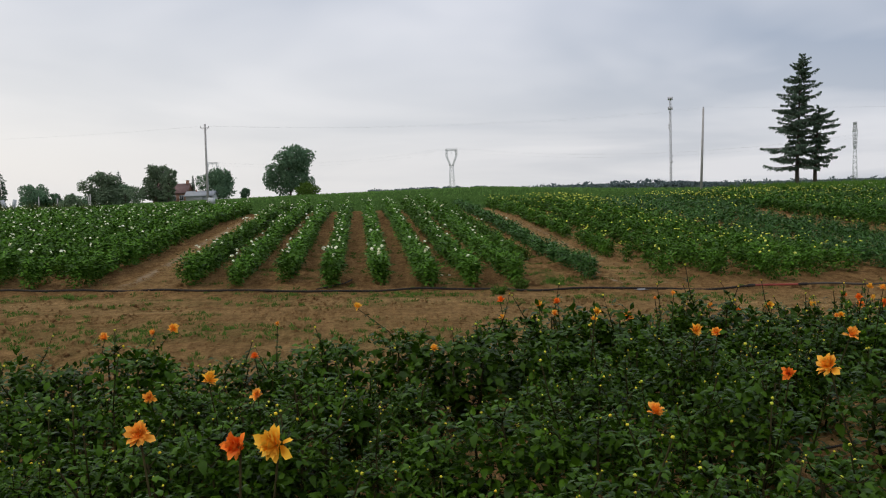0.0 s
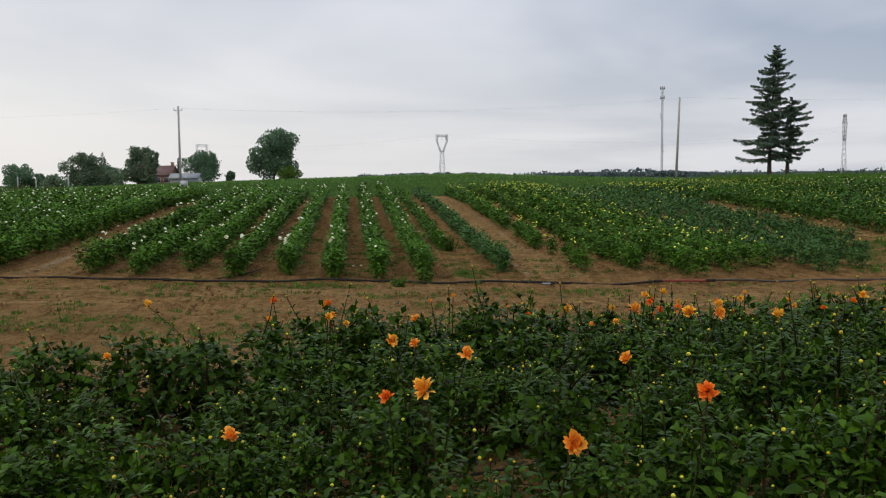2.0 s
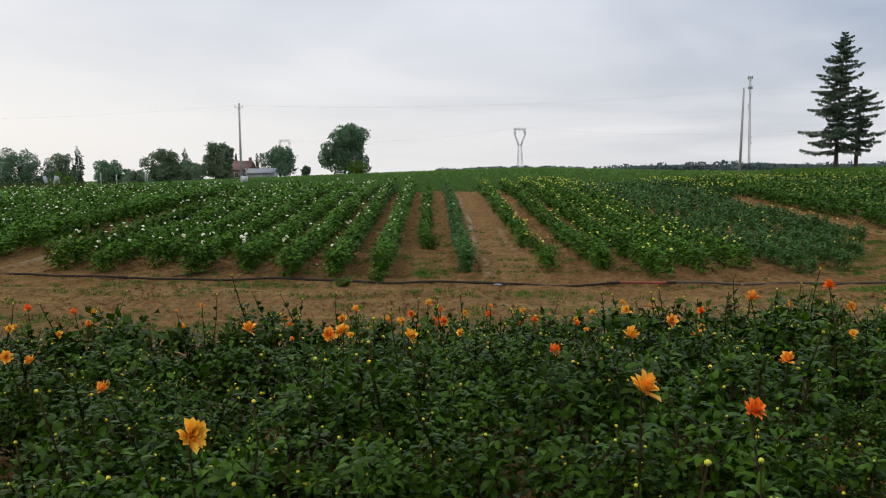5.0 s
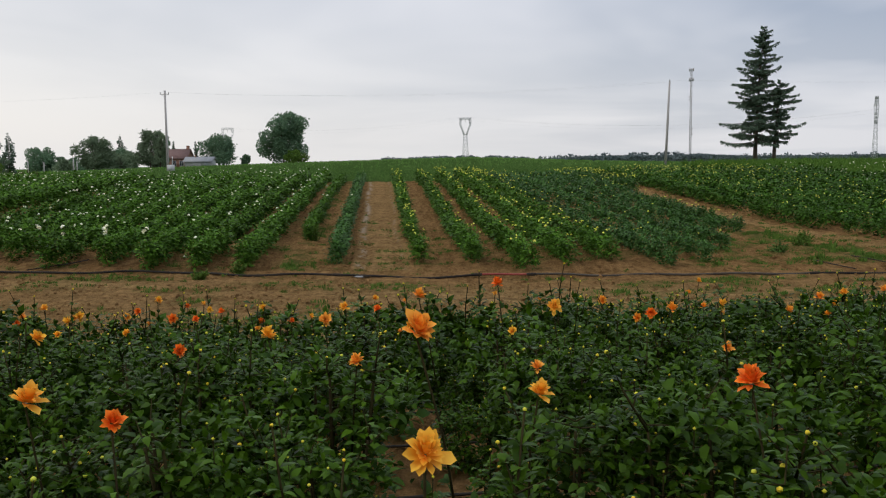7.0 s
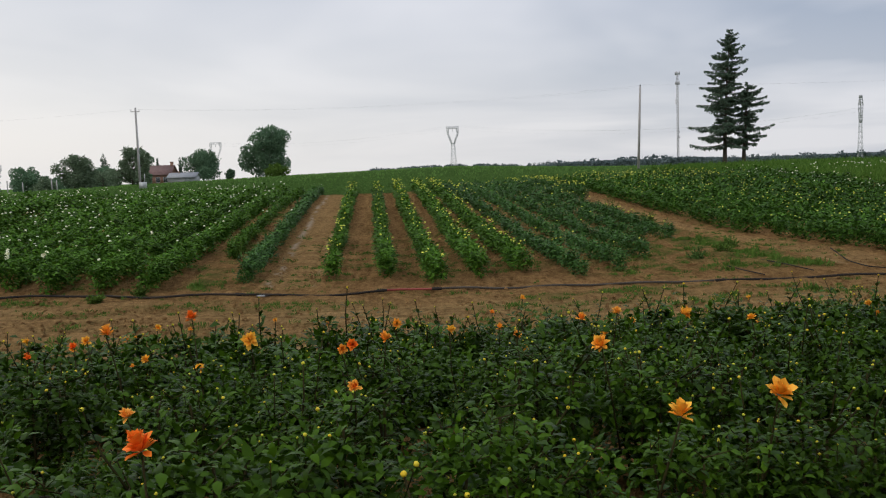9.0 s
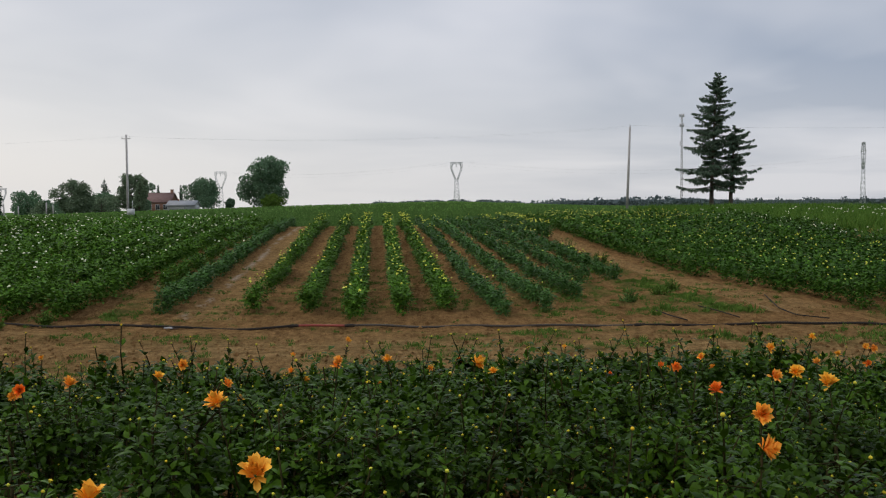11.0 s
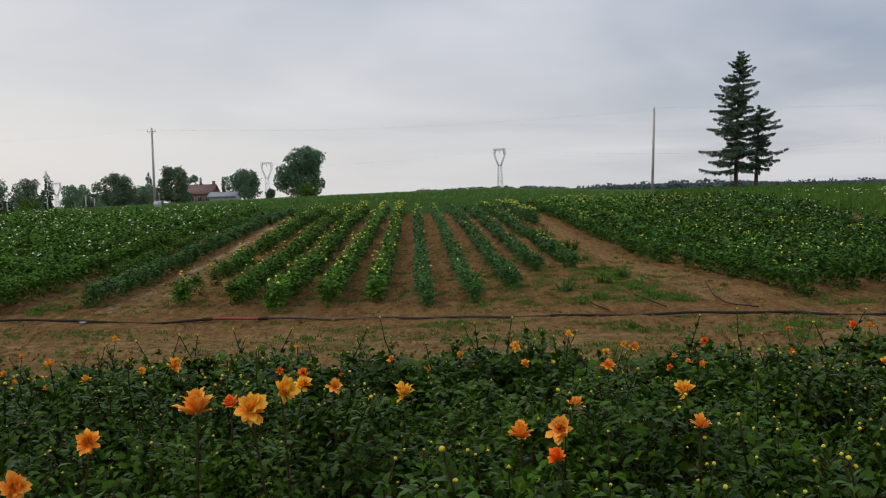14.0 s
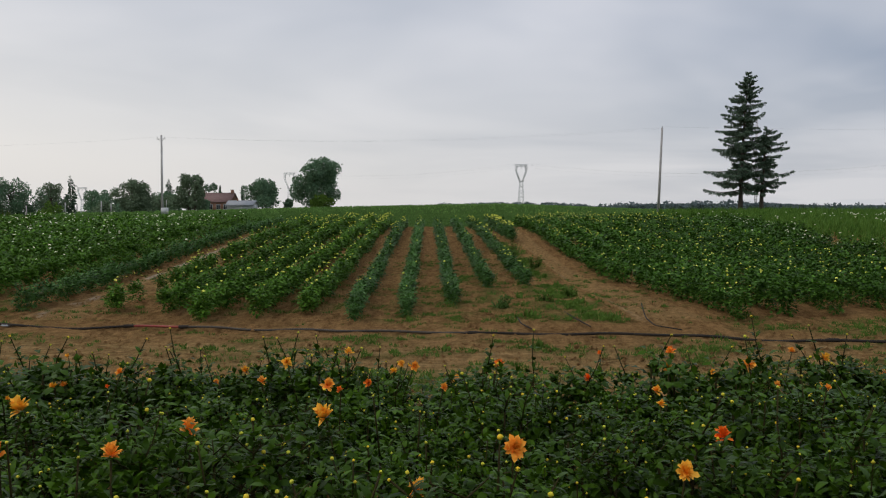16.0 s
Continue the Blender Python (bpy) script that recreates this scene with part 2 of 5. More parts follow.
WALL = plain_material("pale_board_wall", (0.34, 0.34, 0.34), (0.45, 0.45, 0.44), 1.0, 0.8)
DARK_PANE = plain_material("dark_window", (0.025, 0.03, 0.035), (0.05, 0.055, 0.06), 1.0, 0.15)
SIGN = plain_material("grey_sign_sheet", (0.30, 0.32, 0.33), (0.40, 0.42, 0.43), 2.0, 0.6)
ORANGE = petal_material("orange_petal", (0.98, 0.43, 0.045), (0.95, 0.26, 0.010), (0.98, 0.50, 0.085))
RED_ORANGE = petal_material("red_orange_petal", (0.97, 0.22, 0.018), (0.92, 0.15, 0.008), (0.97, 0.29, 0.035))
AMBER = petal_material("amber_petal", (0.98, 0.58, 0.055), (0.96, 0.36, 0.010), (0.98, 0.50, 0.060))
BUD = petal_material("yellow_bud", (0.90, 0.60, 0.03), (0.34, 0.40, 0.03), (0.66, 0.68, 0.07))
WHITE_BLOOM = petal_material("white_petal", (0.96, 0.95, 0.78), (0.95, 0.94, 0.62), (0.96, 0.95, 0.84))
YELLOW_BLOOM = petal_material("yellow_petal", (0.96, 0.95, 0.16), (0.95, 0.92, 0.11), (0.96, 0.96, 0.26))


# ---- mesh building ----
class Tri:
    """Collects triangles: places, faces, a material number a face, and a grad value a place."""

    def __init__(self):
        self.v, self.f, self.m, self.g, self.n = [], [], [], [], 0

    def add(self, v, f, m=0, g=None):
        v, f = np.asarray(v, float).reshape(-1, 3), np.asarray(f, int).reshape(-1, 3)
        self.v.append(v), self.f.append(f + self.n), self.m.append(np.full(len(f), m))
        self.g.append(np.zeros(len(v)) if g is None else np.asarray(g, float).ravel())
        self.n += len(v)

    def arrays(self):
        return np.concatenate(self.v), np.concatenate(self.f), np.concatenate(self.m), np.concatenate(self.g)

    def tube(self, path, radii, sides=5, m=0, cap=True):
        path, radii = np.asarray(path, float), np.asarray(radii, float)
        way = np.gradient(path, axis=0)
        way /= np.linalg.norm(way, axis=1, keepdims=True) + 1e-9
        ref = np.where(np.abs(way[:, 2:3]) > 0.9, [[1.0, 0, 0]], [[0, 0, 1.0]])
        a = np.cross(way, ref)
        a /= np.linalg.norm(a, axis=1, keepdims=True) + 1e-9
        b = np.cross(way, a)
        t = np.arange(sides) * 2 * np.pi / sides
        ring = path[:, None] + radii[:, None, None] * (np.cos(t)[None, :, None] * a[:, None] + np.sin(t)[None, :, None] * b[:, None])
        f = []
        for k in range(len(path) - 1):
            for s in range(sides):
                p, q = k * sides + s, k * sides + (s + 1) % sides
                f += [(p, q, p + sides), (q, q + sides, p + sides)]
        if cap:
            e = (len(path) - 1) * sides
            f += [(0, s + 1, s) for s in range(1, sides - 1)] + [(e, e + s, e + s + 1) for s in range(1, sides - 1)]
        self.add(ring, f, m)

    def box(self, lo, hi, m=0, turn=None):
        v = np.array([[(lo, hi)[i][0], (lo, hi)[j][1], (lo, hi)[k][2]] for i in (0, 1) for j in (0, 1) for k in (0, 1)], float)
        if turn is not None:
            v = v @ np.array(turn).T
        f = [(0, 1, 3), (0, 3, 2), (4, 6, 7), (4, 7, 5), (0, 4, 5), (0, 5, 1), (2, 3, 7), (2, 7, 6), (0, 2, 6), (0, 6, 4), (1, 5, 7), (1, 7, 3)]
        self.add(v, f, m)

    def beam(self, a, b, r, m=0):
        self.tube([a, b], [r, r], 4, m)


def mesh_of(name, tri, mats, smooth=False):
    v, f, mi, g = tri.arrays() if isinstance(tri, Tri) else tri
    me = bpy.data.meshes.new(name)
    me.vertices.add(len(v))
    me.vertices.foreach_set("co", np.ascontiguousarray(v, np.float32).ravel())
    me.loops.add(3 * len(f))
    me.loops.foreach_set("vertex_index", np.ascontiguousarray(f, np.int32).ravel())
    me.polygons.add(len(f))
    me.polygons.foreach_set("loop_start", np.arange(0, 3 * len(f), 3, dtype=np.int32))
    for mat in mats:
        me.materials.append(mat)
    me.polygons.foreach_set("material_index", np.ascontiguousarray(mi, np.int32))
    if smooth:
        me.polygons.foreach_set("use_smooth", np.ones(len(f), bool))
    if g.any():
        me.attributes.new("grad", "FLOAT", "POINT").data.foreach_set("value", np.ascontiguousarray(g, np.float32))
    me.update(calc_edges=True)
    return me


def part(name, tri, mats, parent, label="", smooth=False, at=None):
    """One mesh object under a thing or a part."""
    me = tri if isinstance(tri, bpy.types.Mesh) else mesh_of(name, tri, mats if isinstance(mats, (list, tuple)) else [mats], smooth)
    ob = new(name, me)
    ob.parent = parent
    if at is not None:
        ob.matrix_basis = at
    return tagged(ob, label)


def thing(name, m, label, category, group="", kind=""):
    ob = new(name)
    ob.empty_display_size = 0.2
    ob.matrix_basis = m
    return tagged(ob, label, category, group, kind)


TABLE = np.random.RandomState(7).rand(256, 256)


def vnoise(x, y, octaves=3):
    """Smooth noise in 0 to 1."""
    total, amp, norm = 0.0, 1.0, 0.0
    x, y = np.asarray(x, float), np.asarray(y, float)
    for k in range(octaves):
        xs, ys = x * 2**k + 17.3 * k, y * 2**k + 41.7 * k
        xi, yi = np.floor(xs).astype(int), np.floor(ys).astype(int)
        u, w = xs - xi, ys - yi
        u, w = u * u * (3 - 2 * u), w * w * (3 - 2 * w)
        a, b = TABLE[xi % 256, yi % 256], TABLE[(xi + 1) % 256, yi % 256]
        c, d = TABLE[xi % 256, (yi + 1) % 256], TABLE[(xi + 1) % 256, (yi + 1) % 256]
        total = total + amp * (a * (1 - u) * (1 - w) + b * u * (1 - w) + c * (1 - u) * w + d * u * w)
        norm, amp = norm + amp, amp * 0.5
    return total / norm


def step(a, b, x):
    t = np.clip((np.asarray(x, float) - a) / (b - a), 0, 1)
    return t * t * (3 - 2 * t)


# ---- the lie of the land ----
ROWS_A = [-13.25 - 0.93 * k for k in range(13)]
ROWS_B = [-11.1, -10.15, -9.17, -8.2, -7.2, -6.28, -5.36, -4.45, -3.62, -2.72]
ROWS_C = [-1.04, 0.09, 1.02, 1.98, 2.87, 3.8, 4.75, 5.7, 6.65, 7.62, 8.7]
ROWS_D = [10.75 + 0.95 * k for k in range(12)]
GRASS_EDGE = 18.3
FIELD_END = 44.0
LANES = [(-12.5, -11.45), (-2.33, -1.27), (8.95, 10.15)]


def slant(x17):
    """The rows run slightly to the left as they go away, the more so towards the right."""
    return np.interp(x17, [-30, 2, 8.9, 10.3, 40], [-0.066, -0.060, -0.105, -0.140, -0.132])


def bow(x17, y):
    """The block beyond the last lane bends a little towards it half-way up."""
    return step(8.9, 10.2, x17) * (0.3 * step(33, 42, y) - 0.45 * np.exp(-(((y - 27.0) / 5.5) ** 2)))


def along(x17, y):
    """Where the row that crosses the pipe at x17 lies at y."""
    return x17 + slant(x17) * (y - 17.0) + bow(x17, y)


def row_x(x, y):
    """The x at which the row through (x, y) crosses the pipe."""
    y = np.clip(y, 10, 50)
    r = x + 0.07 * (y - 17.0)
    for _ in range(3):
        r = x - slant(r) * (y - 17.0) - bow(r, y)
    return r


def land(x, y):
    """The height of the ground, without clods."""
    x, y = np.asarray(x, float), np.asarray(y, float)
    prof = np.interp(y, [-50, 2, 4, 6, 8, 9.5, 13, 17, 19.5, 23.5, 30, 35, 41, 45, 55, 80, 120], [0.42, 0.42, 0.40, 0.29, 0.14, 0.06, 0.02, 0.0, 0.07, 0.2, 0.62, 0.95, 1.17, 1.22, 1.33, 1.55, 1.75])
    prof = prof + 0.022 * np.clip(-x - 1, 0, 14) * step(6, 14, y) * (1 - step(24, 40, y))
    prof = prof + 0.016 * np.clip(x - 3, 0, 16) * step(6, 14, y) * (1 - step(18, 26, y))
    # the raised near bed
    prof = prof + (1 - step(-6.5, -1.5, x)) * np.interp(y - 0.1 * x, [5, 6, 7, 8, 8.8, 9.6], [0.0, 0.06, 0.16, 0.20, 0.12, 0.0])
    prof = prof + step(-6.5, -1.5, x) * np.interp(y - 0.1 * x, [2, 4, 5, 6, 7, 8, 9, 9.5], [0.33, 0.33, 0.36, 0.33, 0.27, 0.20, 0.05, 0.0])
    prof = prof + 0.35 * np.exp(-(((x - 26) / 14) ** 2) - ((y - 66) / 16) ** 2)
    bearing = x / np.maximum(y, 20.0)
    rise = np.interp(bearing, [-0.62, -0.52, -0.43, -0.36, -0.17, 0.0, 0.05, 0.2, 0.35, 0.6], [-0.95, -0.6, -0.28, -0.16, 0.14, 0.33, 0.36, 0.02, -0.18, -0.20])
    far = 2.05 + np.tan(np.radians(rise)) * np.minimum(y, 700.0)
    w = step(48, 150, y)
    return prof * (1 - w) + far * w


def pipe_y(x):
    """Where the irrigation pipe lies."""
    return np.interp(x, [-60, -14.5, -4.6, 0, 3, 6, 9, 12, 60], [18.6, 17.3, 16.85, 16.8, 16.6, 16.22, 15.58, 14.95, 5.0])


def weedy(x, y):
    """How thick weeds and turf cover the soil, 0 to 1."""
    x, y = np.asarray(x, float), np.asarray(y, float)
    w = step(FIELD_END - 0.8, FIELD_END + 1.2, y + 1.5 * (vnoise(x * 0.4, y * 0.4) - 0.5))
    n = vnoise(x * 0.55 + 9, y * 1.1 + 3, 4)
    x17 = row_x(x, y)
    bare = 0.45 + 0.55 * step(-1, 6, x)
    n2 = vnoise(x * 1.1 + 31, y * 2.6 + 7, 4)
    # the verge along the pipe and down the middle of the road
    w = np.maximum(w, 0.75 * bare * step(0.46, 0.66, n) * np.exp(-(((y - pipe_y(x) + 0.85) / 0.75) ** 2)))
    w = np.maximum(w, 0.5 * bare * step(0.50, 0.66, n2) * np.exp(-(((y - pipe_y(x) + 1.1) / 1.3) ** 2)))
    w = np.maximum(w, 0.55 * bare * step(0.44, 0.68, n) * np.exp(-(((y - 12.4) / 0.8) ** 2)))
    w = np.maximum(w, 0.38 * bare * step(0.52, 0.68, n2) * step(8.6, 9.6, y) * (1 - step(15, 16, y)))
    # the thinly grown corner beyond the last rows of the middle block
    corner = step(3.0, 5.2, x17) * (1 - step(8.8, 9.2, x17)) * step(16.8, 17.6, y)
    w = np.maximum(w, 0.42 * step(0.46, 0.64, n2) * corner * (1 - step(24, 31, y)))
    for r in (4.75, 5.7, 6.65, 7.62, 8.5):
        w = np.maximum(w, 0.72 * step(0.44, 0.62, n) * np.exp(-(((x17 - r) / 0.2) ** 2)) * step(17.0, 17.8, y) * (1 - step(22 + 7 * step(6.4, 8, x17), 27 + 9 * step(6.4, 8, x17), y)))
    w = np.maximum(w, 0.85 * step(0.38, 0.58, n2) * np.exp(-(((x17 - 8.2) / 0.32) ** 2)) * step(17.2, 18.2, y) * (1 - step(31, 35, y)))
    w = np.maximum(w, 0.30 * step(0.54, 0.68, n2) * step(17, 18, y) * (1 - step(22, 30, y)) * (x17 > -12))
    w = np.maximum(w, 0.75 * step(0.40, 0.60, n) * np.exp(-(((x17 + 3.58) / 0.25) ** 2)) * step(17, 18, y))
    w = np.maximum(w, 0.7 * step(7.9, 8.3, y - 0.1 * x) * (1 - step(8.6, 9.4, y - 0.1 * x)) * step(0.4, 0.6, n))
    # rank grass at the far left of the field
    w = np.maximum(w, step(24.6, 26.0, -x17) * step(15, 18, y))
    w = np.maximum(w, 0.40 * step(9.0, 10.3, x17) * step(0.50, 0.64, n) * step(13.5, 15, y) * (1 - step(17.2, 18.2, y)))
    return np.clip(w, 0, 1)


def clods(x, y):
    """Small relief: clods, ridges under the rows, wheel ruts along the road."""
    x17 = row_x(x, y)
    near = 1 - step(46, 60, y)
    h = 0.10 * (vnoise(x * 1.9, y * 1.9, 4) - 0.5) + 0.05 * (vnoise(x * 5.1, y * 5.1, 2) - 0.5)
    field = step(17.6, 19.0, y) * (1 - step(43, 45, y))
    ridge = np.zeros_like(x)
    for r in ROWS_A + ROWS_B + ROWS_C + ROWS_D:
        ridge = np.maximum(ridge, np.exp(-(((x17 - r) / 0.24) ** 2)))
    h = h + 0.055 * ridge * field + 0.05 * (vnoise(x * 6.3 + 4, y * 6.3, 2) - 0.5) * field
    road = step(8.3, 9.3, y) * (1 - step(15.8, 16.6, y))
    for yc in (10.3, 11.9, 13.6, 15.0):
        h = h - 0.035 * road * np.exp(-(((y - yc - 0.25 * np.sin(x * 0.21 + yc)) / 0.22) ** 2))
    return h * near


def build_ground():
    def spread(lo, hi, fine, reach, grow):
        mid = list(np.arange(lo, hi, fine))
        out, d = [], fine
        p = hi
        while p < reach:
            out.append(p)
            d *= grow
            p += d
        return mid + out + [reach]

    right = spread(0.0, 16.0, 0.17, 3500.0, 1.12)
    xs = np.array([-p for p in right[::-1]] + right[1:])
    ys = np.array([-3500.0, -900.0, -300.0, -100.0, -40.0, -15.0, -6.0, -2.0] + spread(0.6, 46.0, 0.17, 4200.0, 1.09))
    X, Y = np.meshgrid(xs, ys)
    lane = np.zeros_like(X)
    x17 = row_x(X, Y)
    for a, b in LANES:
        lane = np.maximum(lane, step(a - 0.2, a, x17) * (1 - step(b, b + 0.2, x17)) * step(17.6, 18.2, Y) * (1 - step(43.0, 43.6, Y)))
    Z = land(X, Y) + clods(X, Y) * (1 - lane) - 0.05 * lane
    turf = weedy(X, Y)
    road = step(8.0, 9.5, Y) * (1 - step(15.0, 17.0, Y))
    dry = road * (1.0 - 0.25 * step(2, 7, X)) * (0.5 + 0.8 * step(0.46, 0.64, vnoise(X * 0.16 + 5, Y * 0.75, 3)))
    dry = dry * (1 - 0.6 * np.exp(-(((Y - 10.2) / 1.6) ** 2)) * (1 - step(-9, -3, X)))
    ny, nx = X.shape
    v = np.stack([X, Y, Z], -1).reshape(-1, 3)
    i = (np.arange(ny - 1)[:, None] * nx + np.arange(nx - 1)[None]).ravel()
    f = np.concatenate([np.stack([i, i + 1, i + nx + 1], 1), np.stack([i, i + nx + 1, i + nx], 1)])
    me = mesh_of("ground", (v, f, np.zeros(len(f)), np.zeros(len(v))), [SOIL], True)
    me.attributes.new("turf", "FLOAT", "POINT").data.foreach_set("value", turf.ravel().astype(np.float32))
    me.attributes.new("dry", "FLOAT", "POINT").data.foreach_set("value", dry.ravel().astype(np.float32))
    me.attributes.new("crust", "FLOAT", "POINT")
    tagged(new("ground", me), "brown tilled farm soil turning to green crop land towards the horizon", "ground", kind="structure")


def build_lane(a, b, crust, label):
    """A bare driving lane between the rows, with two ruts and a pale crust along one of them."""
    ys = np.arange(16.7, FIELD_END + 0.6, 0.22)
    us = np.linspace(a - 0.24, b + 0.24, 48)
    U, Y = np.meshgrid(us, ys)
    X = along(U, Y) + 0.04 * np.sin(Y * 0.7)
    mid, half = (a + b) / 2, (b - a) / 2
    s = (U - mid) / half
    rut = np.exp(-(((s - 0.62) / 0.13) ** 2)) + np.exp(-(((s + 0.62) / 0.13) ** 2))
    out = np.abs(U - mid) - half
    edge, sink = step(-0.03, 0.10, out), step(0.08, 0.23, out)
    ends = np.maximum(1 - step(16.9, 17.7, Y + 0.25 * np.sin(U * 9)), step(FIELD_END - 0.2, FIELD_END + 0.5, Y))
    Z = land(X, Y) + 0.012 - 0.14 * ends - 0.045 * rut + 0.035 * edge * (0.3 + vnoise(X * 4, Y * 3)) - 0.16 * sink + 0.015 * (vnoise(X * 7, Y * 4) - 0.5)
    n = vnoise(X * 3, Y * 0.8, 3)
    dry = 0.85 * (1 - edge) * (0.5 + 0.5 * n)
    n = vnoise(X * 6, Y * 2.2, 4)
    pale = 0.95 * crust * np.exp(-(((s + 0.86) / 0.14) ** 2)) * step(0.40, 0.56, n) + 0.30 * crust * np.exp(-(((s - 0.78) / 0.10) ** 2)) * step(0.42, 0.66, vnoise(X * 6 + 8, Y * 2.0, 4))
    ny, nx = X.shape
    v = np.stack([X, Y, Z], -1).reshape(-1, 3)
    i = (np.arange(ny - 1)[:, None] * nx + np.arange(nx - 1)[None]).ravel()
    f = np.concatenate([np.stack([i, i + 1, i + nx + 1], 1), np.stack([i, i + nx + 1, i + nx], 1)])
    me = mesh_of("dirt_lane", (v, f, np.zeros(len(f)), np.zeros(len(v))), [SOIL], True)
    me.attributes.new("turf", "FLOAT", "POINT")
    me.attributes.new("dry", "FLOAT", "POINT").data.foreach_set("value", np.clip(dry, 0, 1).ravel().astype(np.float32))
    me.attributes.new("crust", "FLOAT", "POINT").data.foreach_set("value", np.clip(pale, 0, 0.9).ravel().astype(np.float32))
    tagged(new("dirt_lane", me), label, "dirt lane", kind="structure")


build_ground()
build_lane(*LANES[0], 0.55, "bare brown dirt lane with wheel ruts between white-flowered rows")
build_lane(*LANES[1], 1.0, "bare brown dirt lane with pale crusted wheel ruts")
build_lane(*LANES[2], 0.15, "bare brown dirt lane with weedy edges beside flower rows")


# ---- leaves, flowers, plants ----
LEAF8 = (np.array([(0, 0, 0), (-0.42, 0.30, 0.10), (0, 0.32, 0), (0.42, 0.30, 0.10), (-0.36, 0.66, 0.06), (0, 0.68, -0.02), (0.36, 0.66, 0.06), (0, 1, -0.10)]),
         np.array([(0, 2, 1), (0, 3, 2), (1, 2, 5), (1, 5, 4), (2, 3, 6), (2, 6, 5), (4, 5, 7), (5, 6, 7)]))
LEAF4 = (np.array([(0, 0, 0), (-0.5, 0.45, 0.10), (0.5, 0.45, 0.10), (0, 0.5, 0), (0, 1, -0.12)]), np.array([(0, 3, 1), (1, 3, 4), (0, 2, 3), (3, 2, 4)]))
LEAF6 = (np.array([(0, 0, 0), (-0.46, 0.30, 0.09), (0.46, 0.30, 0.09), (-0.33, 0.68, 0.03), (0.33, 0.68, 0.03), (0, 1, -0.16)]), np.array([(0, 2, 1), (1, 2, 4), (1, 4, 3), (3, 4, 5)]))
LEAF2 = (np.array([(0, 0, 0), (-0.5, 0.5, 0.12), (0.5, 0.5, 0.12), (0, 1, -0.1)]), np.array([(0, 2, 1), (1, 2, 3)]))


def leaves(tri, shape, root, way, up, length, width, m=0, grad=False):
    """Many leaves at once: roots, directions, rough normals, lengths and widths."""
    v0, f0 = shape
    n = len(root)
    way = way / (np.linalg.norm(way, axis=1, keepdims=True) + 1e-9)
    sidev = np.cross(way, up)
    sidev /= np.linalg.norm(sidev, axis=1, keepdims=True) + 1e-9
    nrm = np.cross(sidev, way)
    L, Wd = np.asarray(length)[:, None, None], np.asarray(width)[:, None, None]
    v = root[:, None] + sidev[:, None] * v0[None, :, 0:1] * Wd + way[:, None] * v0[None, :, 1:2] * L + nrm[:, None] * v0[None, :, 2:3] * L
    f = f0[None] + (np.arange(n) * len(v0))[:, None, None]
    tri.add(v.reshape(-1, 3), f.reshape(-1, 3), m, np.tile(v0[:, 1], n) if grad else None)


def polar(rs, n, lo, hi):
    """n directions with elevations between lo and hi degrees."""
    a, e = rs.rand(n) * 2 * np.pi, np.radians(lo + (hi - lo) * rs.rand(n))
    return np.stack([np.cos(a) * np.cos(e), np.sin(a) * np.cos(e), np.sin(e)], 1)


